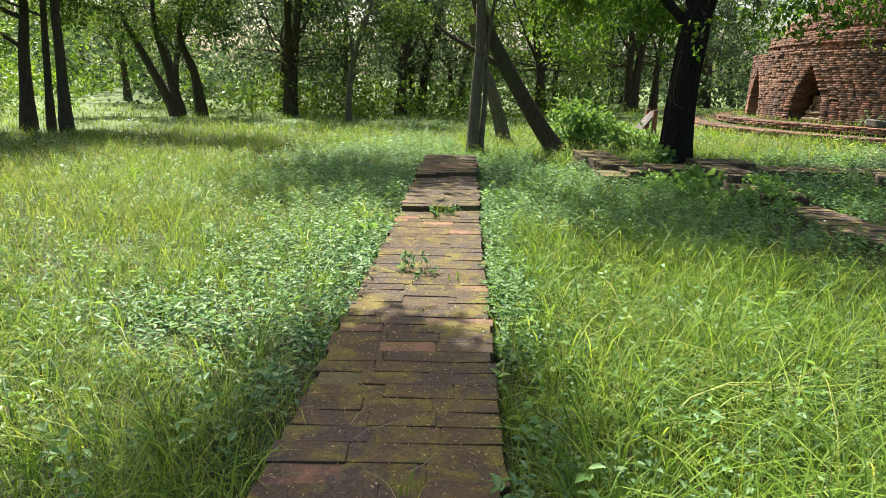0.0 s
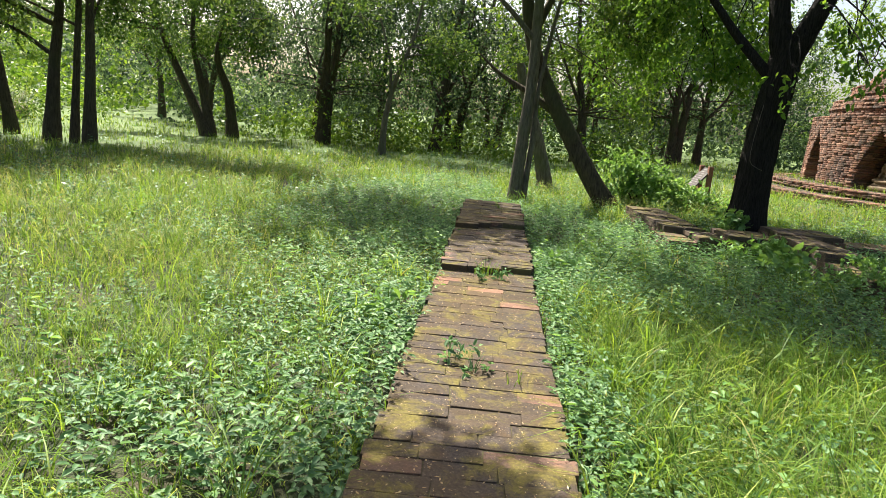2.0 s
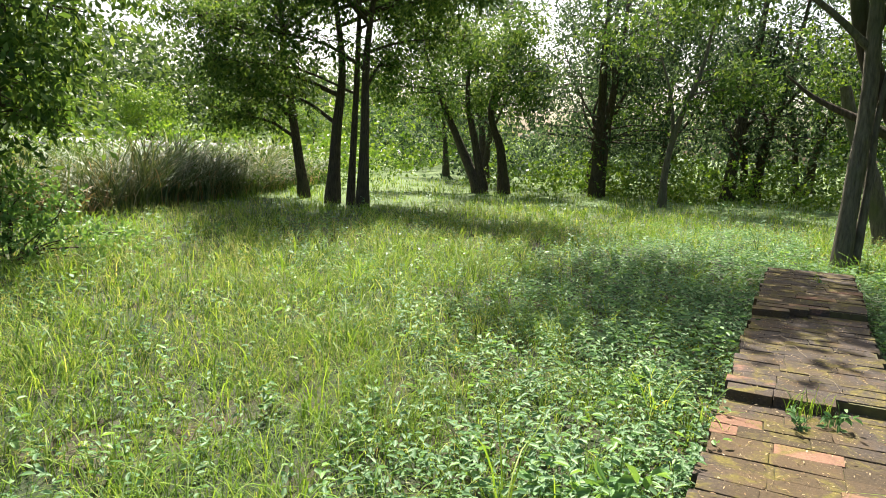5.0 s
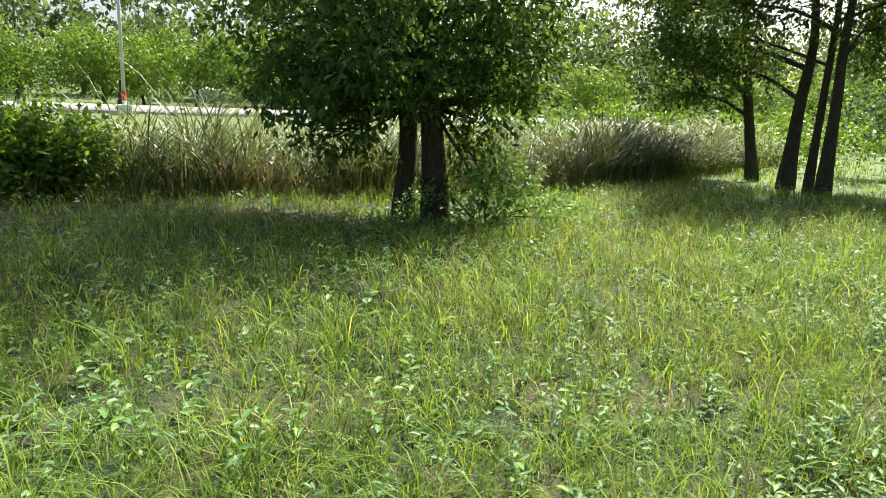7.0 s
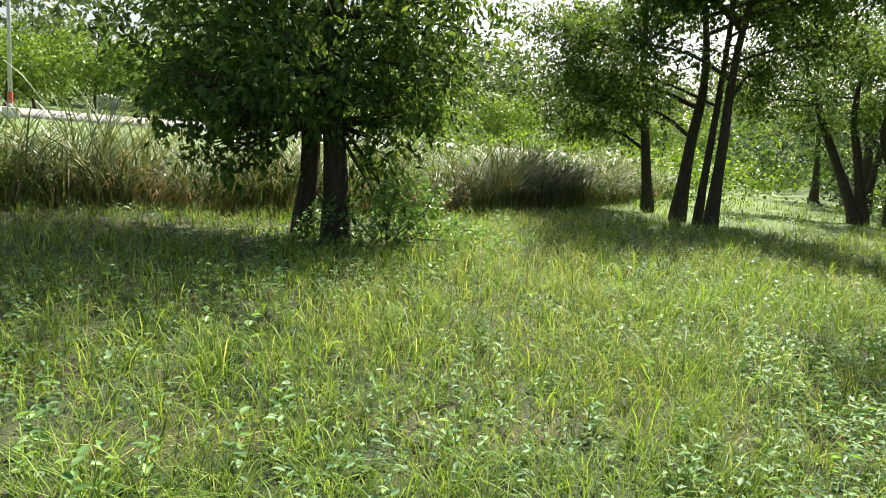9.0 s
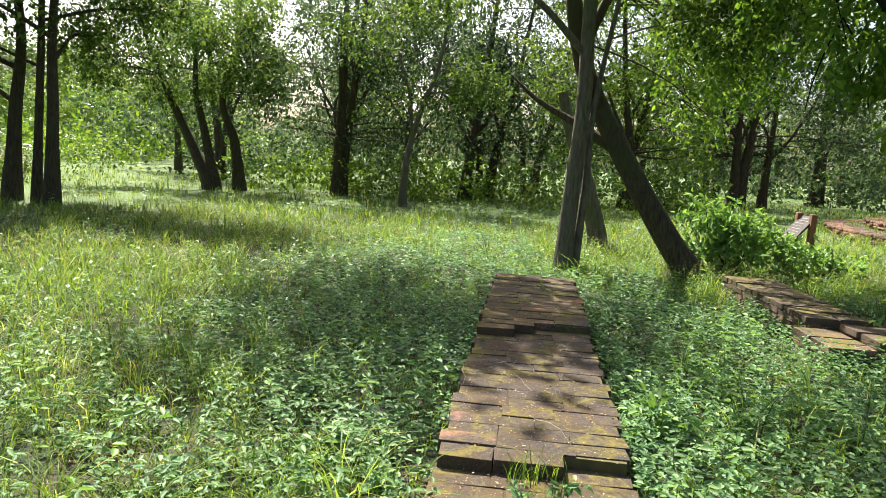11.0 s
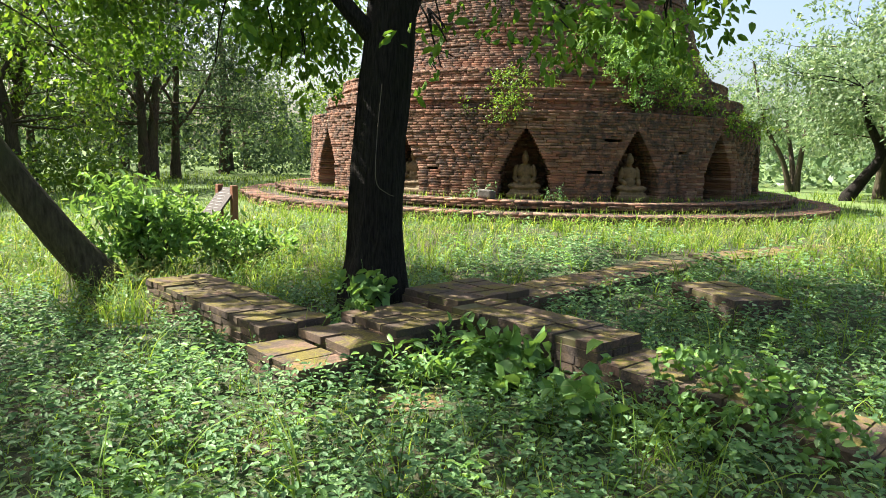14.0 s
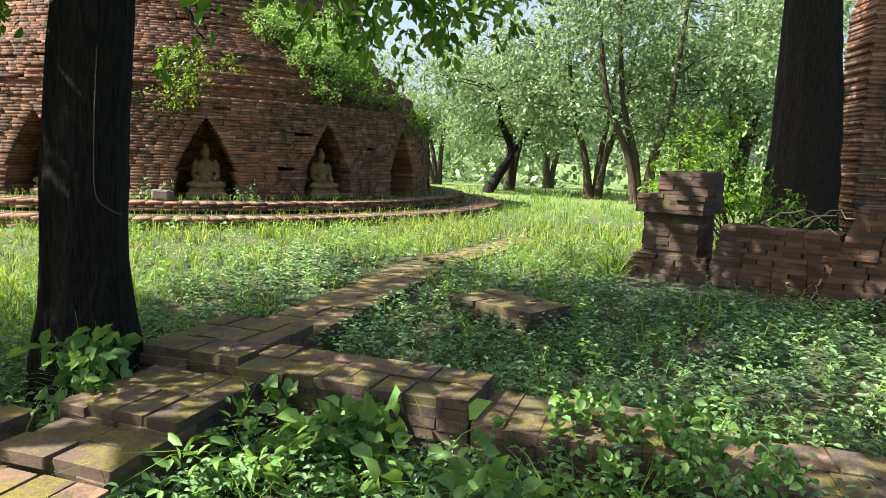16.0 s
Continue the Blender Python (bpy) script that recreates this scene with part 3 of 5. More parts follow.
def crown_leaves(clumps, n, size, rng, fine=False, droop=0.3, flat=0.5, ratio=0.45, reach=4.0):
    """n leaves spread over clumps (x, y, z, radius); twig by twig, so that gaps stay."""
    clumps = np.asarray(clumps, float)
    wgt = clumps[:, 3] ** 1.5
    per_twig = 9
    m = max(1, n // per_twig)
    pick = rng.choice(len(clumps), m, p=wgt / wgt.sum())
    dirv = unit(rng.standard_normal((m, 3)))
    rad = clumps[pick, 3] * rng.uniform(0.25, 1.0, m) ** 0.6
    twig = clumps[pick, :3] + dirv * rad[:, None] * np.array([1, 1, 0.7])
    td = unit(dirv * 0.8 + rng.standard_normal((m, 3)) * 0.5 + np.array([0, 0, -droop]))
    idx = np.repeat(np.arange(m), per_twig)
    k = len(idx)
    pos = twig[idx] + td[idx] * (rng.uniform(0, 1, k) * size * reach)[:, None] + rng.standard_normal((k, 3)) * size * 0.35
    d = unit(td[idx] * 0.5 + rng.standard_normal((k, 3)) * 0.7 + np.array([0, 0, -droop]))
    nrm = unit(rng.standard_normal((k, 3)) * (1 - flat) + np.array([0, 0, 1.0]) * flat + 0.001)
    s = size * rng.uniform(0.65, 1.3, k)
    return leaf_arrays(pos, d, nrm, s, s * ratio, fine)


def tree(name, label, base, stems, clumps, n_leaves, leaf, bark, leaf_mat, seed, group="", fine=False, flare=1.35, seg=10, droop=0.3, flat=0.5, ratio=0.45, twigs=True, rough=0.05, high=None, hang=False):
    """stems: list of (points relative to the base, radius below, radius above). clumps relative to the base. high:
    leaves added above the view to cast shade.
    """
    rng = np.random.default_rng(seed)
    gz = float(ground_z(base[0], base[1]))
    th = thing(name, pose(base[0], base[1], gz), label, "tree", group)
    wood, fine_wood = Joined(), Joined()
    ends = []
    for pts, r0, r1 in stems:
        line = through_pts(pts, max(8, 4 * len(pts)))
        if pts[0][2] <= 0.01:
            line[0][2] = -0.25
        rad = np.linspace(r0, r1, len(line))
        if pts[0][2] <= 0.01:
            rad[:3] *= np.array([flare, 1 + (flare - 1) * 0.55, 1 + (flare - 1) * 0.2])
        if pts[0][2] <= 0.01:
            wood.add(*tube(line, rad, seg, rough, rng))
        else:
            v, f = tube(line, rad, max(6, seg - 4), rough, rng)
            mesh_part("limb", fast_mesh("limb", v, [f], bark, True), th)
        ends += [(p, r) for p, r in zip(line[len(line) // 3:], rad[len(line) // 3:])]
    if twigs:
        P = np.array([e[0] for e in ends])
        for c in clumps:
            c = np.array(c[:4])
            score = np.linalg.norm(P - c[:3], axis=1) + (2.5 * np.maximum(0, c[2] + 0.9 - P[:, 2]) if hang else 0.9 * np.maximum(0, P[:, 2] - c[2]))
            q = int(np.argmin(score))
            fine_wood.add(*limb_to(P[q], c[:3], 0.016 if hang else min(0.04, max(0.016, ends[q][1] * 0.4)), 0.006 if hang else 0.010, rng, 0.35 if hang else 0.15, 5, 4))
            for _ in range(3):
                o = c[:3] + rng.standard_normal(3) * c[3] * 0.5
                fine_wood.add(*limb_to(c[:3] * 0.8 + P[q] * 0.2, o, 0.013, 0.006, rng, 0.1, 4, 3))
    mesh_part("trunk", wood.mesh("trunk", bark, True), th)
    if fine_wood.n:
        mesh_part("twig_spray", fine_wood.mesh("twig_spray", bark, True), th)["kind"] = "stuff"
    v, f = crown_leaves(clumps, n_leaves, leaf, rng, fine, droop, flat, ratio)
    me = fast_mesh("crown", v, [f], leaf_mat)
    mesh_part("crown", me, th)
    # leaf masses added above the view to throw shade below
    if high:
        v, f = crown_leaves(high[0], high[1], high[2], rng, False, 0.1, 0.6, 0.6)
        mesh_part("upper_crown", fast_mesh("upper_crown", v, [f], leaf_mat), th)
    return th


def cloud(n, centre, spread, r, seed):
    rg = np.random.default_rng(seed)
    return [(centre[0] + spread[0] * a, centre[1] + spread[1] * b, centre[2] + spread[2] * c, r * rg.uniform(0.65, 1.25)) for a, b, c in rg.uniform(-1, 1, (n, 3))]


# the tall dark tree among the ruins, with unseen high leaves added to shade the ground beyond the walls
tree("shade_tree", "tall tree with a thick near-black trunk and hanging leafy twigs", (4.08, 11.88),
     [([(0, 0, 0), (0.05, 0.02, 1.4), (0.15, 0.0, 2.55), (0.2, 0, 3.05)], 0.25, 0.205),
      ([(0.16, 0, 2.75), (0.0, 0.05, 3.4), (-0.15, 0.2, 4.9), (-0.6, 0.6, 7.5)], 0.17, 0.08),
      ([(0.18, 0, 2.7), (0.4, -0.1, 3.3), (0.75, -0.25, 4.4), (1.6, -0.5, 7.6)], 0.18, 0.08),
      ([(0.1, 0.02, 2.45), (-0.35, 0.2, 2.95), (-0.8, 0.35, 3.5), (-1.6, 0.6, 4.6)], 0.085, 0.04),
      ([(0.55, -0.15, 3.8), (1.2, -0.8, 4.4), (2.2, -1.9, 4.4)], 0.05, 0.02)],
     [(0.1, 1.4, 2.6, 0.4), (0.3, 1.6, 3.1, 0.5), (-0.2, 1.3, 3.2, 0.5), (0.0, 1.5, 3.7, 0.6), (1.0, -1.3, 2.8, 0.3), (1.75, -2.0, 2.8, 0.22), (1.5, -1.4, 2.8, 0.25), (0.4, -1.85, 2.6, 0.14), (-0.1, -1.0, 2.2, 0.12), (-0.05, -0.95, 2.5, 0.12), (2.4, -1.4, 2.75, 0.25), (-1.2, 1.3, 3.9, 0.75), (-0.7, 1.0, 3.1, 0.55), (-1.7, 0.9, 4.7, 0.9), (0.6, -0.9, 3.0, 0.16), (0.75, -0.75, 3.4, 0.25), (2.3, -2.0, 3.7, 0.55), (2.9, -1.6, 4.0, 0.7), (1.9, -1.2, 4.4, 0.8), (1.7, -2.6, 3.55, 0.28), (3.2, -2.6, 4.0, 0.5), (3.6, -3.3, 3.75, 0.3), (4.1, -3.1, 4.1, 0.4)]
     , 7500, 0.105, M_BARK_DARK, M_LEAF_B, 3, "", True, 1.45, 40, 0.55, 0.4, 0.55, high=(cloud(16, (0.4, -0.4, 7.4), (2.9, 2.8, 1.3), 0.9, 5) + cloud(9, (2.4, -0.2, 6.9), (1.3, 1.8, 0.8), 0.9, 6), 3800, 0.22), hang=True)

# the pair of slender trees at the end of the path, and the leaning one beside them; their high leaves are unseen, added
# to shade path and weeds
tree("slender_tree", "slender grey-barked tree at the end of the path", (0.66, 14.85),
     [([(0, 0, 0), (0.05, 0.05, 1.2), (0.12, 0.1, 2.6), (0.1, 0.1, 4.2), (0.3, 0, 6.5), (0, -0.5, 9)], 0.135, 0.075),
      ([(0.18, 0.12, 0), (0.26, 0.15, 1.3), (0.3, 0.2, 2.6), (0.7, 0.5, 5)], 0.07, 0.03),
      ([(0.1, 0.1, 3.2), (-0.7, -0.2, 3.9), (-1.8, -0.6, 4.5)], 0.06, 0.025),
      ([(0.1, 0.1, 4.2), (1.0, -0.2, 5.0), (2.0, -0.4, 5.6)], 0.06, 0.025),
      ([(0.3, 0, 6.3), (-1.6, -0.4, 7.3), (-4.0, 0.6, 7.7)], 0.08, 0.03)],
     [(-1.8, -0.6, 4.4, 0.8), (-2.6, -1.0, 4.9, 0.8), (-1.1, 0.3, 4.6, 0.6), (1.4, -0.4, 4.0, 0.6), (2.1, -0.3, 4.6, 0.9), (1.9, -0.6, 3.6, 0.6), (2.7, -0.3, 4.0, 0.6)]
     , 9000, 0.10, M_BARK_GREY, M_LEAF, 4, "", False, 1.25, high=(cloud(22, (-4.1, 1.3, 7.6), (2.4, 2.1, 0.9), 0.85, 8) + cloud(15, (0.4, -2.8, 7.6), (1.8, 1.4, 0.6), 0.85, 88) + cloud(9, (-0.3, -3.0, 7.6), (0.9, 1.0, 0.5), 0.7, 89), 8000, 0.22))
tree("leaning_tree", "leaning dark-barked tree rising out of a shrub", (2.75, 15.1),
     [([(-0.08, 0, 0), (-0.66, 0.05, 0.8), (-1.5, 0.15, 2.15), (-2.08, 0.2, 3.4), (-2.3, 0.3, 5.2), (-2.2, 0.8, 7.6)], 0.215, 0.08),
      ([(-1.3, 0.12, 1.82), (-1.9, 0.3, 2.2), (-2.6, 0.4, 2.58), (-3.05, 0.45, 2.95)], 0.10, 0.014),
      ([(-2.05, 0.2, 3.3), (-1.4, 0.3, 4.6), (0.1, 0.2, 5.8)], 0.09, 0.03)],
     [(-0.4, 0, 3.0, 0.5), (0.1, 0, 3.3, 0.55), (-0.2, 0, 2.5, 0.35), (0.5, 0.2, 2.9, 0.35), (0.3, 0.2, 4.4, 0.8), (-0.3, 0.2, 3.7, 0.6), (0.6, 0.0, 5.0, 0.9), (-0.9, 0.4, 4.6, 0.8), (0.1, -0.1, 3.2, 0.35)]
     + cloud(9, (0.2, 0.2, 4.3), (1.3, 0.9, 0.9), 0.6, 13), 9000, 0.10, M_BARK, M_LEAF_B, 5, high=(cloud(16, (1.0, 0.4, 7.6), (1.4, 1.9, 0.9), 0.7, 12), 2400, 0.22), hang=True)
tree("broken_tree", "short broken dead trunk leaning among weeds", (1.75, 19.0),
     [([(0, 0, 0), (-0.35, 0, 1.2), (-0.8, 0.1, 2.4), (-1.0, 0.1, 3.1)], 0.19, 0.10)],
     [(-1.2, 0.2, 3.4, 0.5)], 300, 0.09, M_BARK_GREY, M_LEAF, 6, "", False, 1.2, 10, 0.3, 0.5, 0.45, False)

# the two-stemmed tree in front of the reeds, with unseen high leaves added to shade the field
tree("field_tree", "leafy two-stemmed tree at the edge of the reeds", (-10.2, 7.8),
     [([(0, 0, 0), (-0.02, 0.1, 1.3), (-0.35, 0.1, 2.6), (-0.7, 0, 4.0), (-0.6, 0, 6.0), (-1.6, 0.1, 8.6)], 0.165, 0.05),
      ([(0.55, 0.35, 0), (0.42, 0.3, 1.4), (0.2, 0.25, 2.8), (0.25, 0.4, 4.6), (0.4, 0.5, 7.0)], 0.20, 0.08)],
     cloud(16, (-0.8, -0.8, 3.0), (1.0, 1.15, 0.8), 0.55, 22) + cloud(14, (0.7, 0.9, 3.1), (0.8, 1.2, 0.8), 0.55, 23) + cloud(10, (0.85, -0.2, 2.35), (0.45, 0.7, 0.45), 0.38, 30) + cloud(6, (0, 0.4, 2.2), (1.2, 1.6, 0.3), 0.4, 24) + cloud(9, (-0.2, -1.3, 2.05), (0.5, 0.7, 0.45), 0.42, 26) + cloud(5, (0.1, -1.1, 1.45), (0.3, 0.45, 0.25), 0.3, 27) + cloud(6, (0.9, 1.3, 1.75), (0.4, 0.5, 0.45), 0.32, 28) + [(-1.1, -0.7, 2.7, 0.7), (-1.3, -1.2, 3.3, 0.8), (-0.9, -0.7, 3.4, 0.9), (-0.3, -0.3, 4.3, 1.0), (0.7, 0.6, 3.4, 0.8), (1.3, 1.2, 3.2, 0.75), (1.0, 1.8, 4.2, 1.0), (0.2, 0.2, 2.6, 0.45), (1.1, 1.2, 2.4, 0.45), (-1.2, -1.4, 2.3, 0.5), (-1.7, -1.4, 4.3, 0.9), (0.4, 1.0, 5.2, 1.2), (-1.0, -0.8, 5.4, 1.2), (1.3, 1.7, 3.7, 0.55), (0.9, 0.9, 1.5, 0.4), (0.75, 0.8, 0.8, 0.35), (1.0, 1.0, 0.45, 0.4)]
     + cloud(9, (-0.3, 0.3, 6.6), (2.4, 2.4, 1.0), 1.2, 21), 25000, 0.15, M_BARK, M_LEAF, 7, "", False, 1.3, 10, 0.5, 0.4, 0.4, high=(cloud(15, (-1.6, 1.0, 7.5), (2.8, 2.6, 0.8), 1.0, 25) + cloud(18, (-3.4, 0.2, 8.8), (2.2, 2.2, 0.8), 1.0, 29), 6500, 0.24))

# the group of dark stems farther along the reeds
GS = [((-13.9, 21.0), [(0, 0, 0), (-0.3, 0, 1.6), (-0.9, 0.2, 4.0), (-1.3, 0.4, 6.4), (-1.5, 0.6, 9)], 0.21),
      ((-11.9, 19.7), [(0, 0, 0), (0.05, 0.1, 2.0), (0.15, 0.2, 4.2), (-0.6, 0.4, 7.5)], 0.24),
      ((-11.2, 19.6), [(0, 0, 0), (0.1, 0, 2.2), (0.2, 0, 4.5), (0.1, 0.2, 8.0)], 0.13),
      ((-10.6, 19.3), [(0, 0, 0), (0.05, 0, 2.2), (0.1, 0, 4.4), (0.6, 0, 7.5)], 0.19)]
for q, (b, pts, r) in enumerate(GS):
    x, y, z = pts[-2]
    rg = random.Random(60 + q)
    st = [(pts, r * 0.85, 0.05)]
    cl = []
    # spreading limbs in tiers, each with flat sprays of leaves along its outer half
    for tier in range(9):
        k = pts[1] if tier < 2 else pts[2]
        up, low = pts[2] if tier < 2 else pts[3], k
        f = rg.uniform(0.1, 0.9)
        k = tuple(low[i] + f * (up[i] - low[i]) for i in range(3))
        az, reach = rg.uniform(0, 6.28), rg.uniform(2.0, 4.2)
        ex, ey, ez = k[0] + reach * math.cos(az), k[1] + 0.8 * reach * math.sin(az), k[2] + rg.uniform(0.5, 1.6)
        mid = (k[0] + 0.45 * (ex - k[0]), k[1] + 0.45 * (ey - k[1]), k[2] + 0.75 * (ez - k[2]))
        st.append(([k, mid, (ex, ey, ez)], r * rg.uniform(0.28, 0.42), 0.02))
        for w in (0.45, 0.62, 0.78, 0.92, 1.04):
            for _ in range(2):
                cl.append((k[0] + w * (ex - k[0]) + rg.uniform(-0.5, 0.5), k[1] + w * (ey - k[1]) + rg.uniform(-0.5, 0.5), k[2] + (0.3 + 0.7 * w) * (ez - k[2]) + rg.uniform(0.0, 0.3), rg.uniform(0.32, 0.55)))
    if q == 0:
        cl += [(-2.4, -1.5, 2.3, 0.6), (-3.2, -1.8, 2.8, 0.7), (-1.6, -1.2, 3.0, 0.6), (-3.8, -1.6, 3.3, 0.7)]
    tree("reed_side_tree", "dark-stemmed spreading tree in front of the reeds", b, st, cl, 15000, 0.16, M_BARK, M_LEAF, 70 + q, "trees by the reeds", False, 1.35, 10, 0.1, 0.75)

# the fork-stemmed pair beyond, and the thin one in the meadow
tree("forked_tree", "fork-stemmed tree with thin crown at the meadow's edge", (-10.9, 28.4),
     [([(0, 0, 0), (-0.9, 0.2, 1.6), (-2.0, 0.4, 3.6), (-3.0, 0.5, 5.8)], 0.24, 0.05),
      ([(0.1, 0.1, 0), (-0.4, 0.2, 2.0), (-0.8, 0.2, 3.8), (-0.8, 0.4, 6.4)], 0.2, 0.05),
      ([(0.7, 0.8, 0), (0.5, 0.7, 1.8), (0.1, 0.5, 3.4), (0.9, 0.6, 6.2)], 0.23, 0.05)],
     cloud(22, (-0.8, 0.4, 5.6), (3.6, 2.2, 1.8), 0.6, 31) + cloud(14, (-1.2, 0, 4.2), (3.4, 1.6, 0.9), 0.5, 32), 20000, 0.16, M_BARK, M_LEAF, 9)
tree("thin_tree", "thin grey sapling tree standing in the meadow", (-3.6, 26.4),
     [([(0, 0, 0), (0.05, 0, 1.4), (0.35, 0, 2.8), (0.9, 0, 4.4), (1.2, 0, 6.2)], 0.13, 0.04),
      ([(0.2, 0, 2.2), (0.0, 0.2, 3.6), (-0.6, 0.3, 5.4)], 0.07, 0.03)],
     cloud(13, (0.2, 0.2, 5.4), (2.2, 1.6, 1.6), 0.75, 35) + [(-0.8, 0, 3.0, 0.5), (1.0, 0, 3.2, 0.5), (0.1, 0, 3.5, 0.6)], 5500, 0.16, M_BARK_GREY, M_LEAF, 10)

# woodland beyond the meadow: a few kinds, repeated
rg = random.Random(5)
WOOD = []
for q in range(4):
    st = []
    for _ in range(rg.choice((1, 2, 2))):
        dx, dy = rg.uniform(-0.5, 0.5), rg.uniform(-0.4, 0.4)
        lx, ly = rg.uniform(-1.6, 1.6), rg.uniform(-1, 1)
        st.append(([(dx, dy, 0), (dx + lx * 0.2, dy + ly * 0.2, 2.2), (dx + lx * 0.6, dy + ly * 0.5, 4.6), (dx + lx, dy + ly, 8.5)], rg.uniform(0.16, 0.27), 0.06))
        for side in (-1, 1):
            z0 = rg.uniform(2.0, 3.6)
            f = z0 / 4.6 * 0.55
            st.append(([(dx + lx * f, dy + ly * f, z0), (dx + lx * f + side * rg.uniform(0.5, 1.0), dy + ly * f + rg.uniform(-0.5, 0.5), z0 + 1.3), (dx + lx * f + side * rg.uniform(1.2, 2.4), dy + ly * f + rg.uniform(-1, 1), z0 + 3.2)], rg.uniform(0.07, 0.11), 0.03))
    cl = cloud(24, (0, 0, 7.2), (3.4, 3.2, 2.8), 0.9, 80 + q) + cloud(16, (0, 0, 3.6), (3.2, 3.0, 1.4), 0.65, 90 + q)
    WOOD.append(tree("woodland_tree", "tall leafy woodland tree at the meadow's edge", (-7.5 + q * 6.2, 33.5 + 2 * (q % 2)), st, cl, 8600, 0.19, M_BARK, (M_LEAF_W, M_LEAF_W, M_LEAF_R, M_LEAF_W)[q], 100 + q, "woodland trees"))
SPOTS = [(-6.4, 30.0), (-14.0, 36), (-20.0, 43), (-5.0, 37), (-1.8, 33), (0.8, 41), (4.2, 31.5), (6.5, 41), (9.3, 34.5), (16.0, 42), (23, 40), (27, 37), (-9.6, 44), (11.5, 46), (20, 49), (30, 33)]
for q, (x, y) in enumerate(SPOTS):
    copy_thing(WOOD[q % 4], pose(x, y, float(ground_z(x, y)) - 0.02, 0, 0, rg.uniform(0, 360)))

# the silvery trees east of the stupa
for q, (x, y, h) in enumerate([(27.0, 11.3, 8.5), (24.5, 9.4, 8.8), (31, 15.5, 7.5), (37, 21, 8.0), (38, 8, 9), (30, 3.5, 9), (44, 16, 8), (26.5, 6.4, 8)]):
    rg = random.Random(300 + q)
    st = []
    for _ in range(3):
        lx, ly = rg.uniform(-1.4, 1.4), rg.uniform(-1.4, 1.4)
        st.append(([(lx * 0.15, ly * 0.15, 0), (lx * 0.4, ly * 0.4, 1.6), (lx, ly, 3.6), (lx * 1.4, ly * 1.4, h - 1.5)], rg.uniform(0.13, 0.24), 0.05))
    cl = cloud(22, (0, 0, h * 0.62), (3.3, 3.3, h * 0.26), 1.15, 310 + q) + cloud(7, (0, 0, h * 0.36), (2.6, 2.6, 0.5), 0.7, 330 + q)
    tree("silvery_tree", "broad tree with silvery green crown in a sunny clearing", (x, y), st, cl, 11500, 0.2, M_BARK, M_LEAF_S, 340 + q, "trees beyond the stupa", False, 1.3, 9, 0.2, 0.5)
tree("crooked_tree", "small dark tree with a crooked trunk", (27.5, 15.6),
     [([(0, 0, 0), (0.4, -0.5, 0.9), (0.7, -0.8, 1.7), (0.3, -0.4, 2.9), (0.1, -0.2, 4.0)], 0.22, 0.09), ([(0.7, -0.8, 1.6), (1.2, -1.3, 2.4), (1.5, -1.6, 3.4)], 0.11, 0.04)],
     cloud(12, (0.2, -0.3, 4.4), (2.0, 2.0, 1.0), 0.8, 370), 4500, 0.17, M_BARK_DARK, M_LEAF_S, 371)
# the huge black trunk behind the broken wall, with unseen high leaves added to shade it
tree("old_tree", "huge black-barked old tree behind a broken wall", (13.3, 6.5),
     [([(0, 0, 0), (0.05, -0.05, 1.5), (0.1, 0.0, 3.2), (0.15, 0.1, 5), (0.3, 0.3, 7.5)], 0.62, 0.3), ([(0.15, 0.1, 4.6), (-1.4, 1.6, 6.2), (-3.0, 3.0, 7.2)], 0.22, 0.08)],
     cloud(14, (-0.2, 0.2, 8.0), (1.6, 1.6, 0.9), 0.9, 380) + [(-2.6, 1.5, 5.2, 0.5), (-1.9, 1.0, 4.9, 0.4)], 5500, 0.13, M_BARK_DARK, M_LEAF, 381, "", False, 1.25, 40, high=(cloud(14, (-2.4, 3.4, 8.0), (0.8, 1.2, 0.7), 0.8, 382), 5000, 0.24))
# a tree close by the path on the field side, of which low twigs show; its long limb and high leaves are added out of
# view to shade the path's near end
tree("bending_tree", "tree with bare hanging twigs at the field's edge", (-5.5, 0.9),
     [([(0, 0, 0), (0.0, 0.1, 2.0), (0.1, 0.6, 4.4), (0.5, 2.4, 6.4), (2.2, 6.4, 7.6)], 0.17, 0.05),
      ([(0.02, 0.2, 2.6), (-0.04, 0.75, 2.3), (0.0, 1.08, 1.74), (0.16, 1.31, 1.36), (0.26, 1.42, 1.05), (0.39, 1.65, 0.76)], 0.022, 0.004),
      ([(-0.03, 0.8, 2.25), (-0.02, 1.07, 2.0), (0.09, 1.28, 1.88), (0.17, 1.49, 1.8), (0.22, 1.66, 1.72)], 0.012, 0.004),
      ([(0.0, 1.0, 1.9), (0.12, 1.2, 1.72), (0.2, 1.42, 1.7)], 0.009, 0.003)],
     [(0.02, 1.02, 2.22, 0.16), (-0.05, 0.85, 2.45, 0.25), (0.05, 1.16, 2.1, 0.12), (-0.02, 0.92, 1.5, 0.12), (0.3, 0.4, 3.2, 0.4)], 1100, 0.075, M_BARK_GREY, M_LEAF, 391, high=(cloud(22, (2.2, 6.35, 7.5), (0.45, 1.25, 0.4), 0.45, 390), 13000, 0.14))

# ---------------------------------------------------------------- shrubs


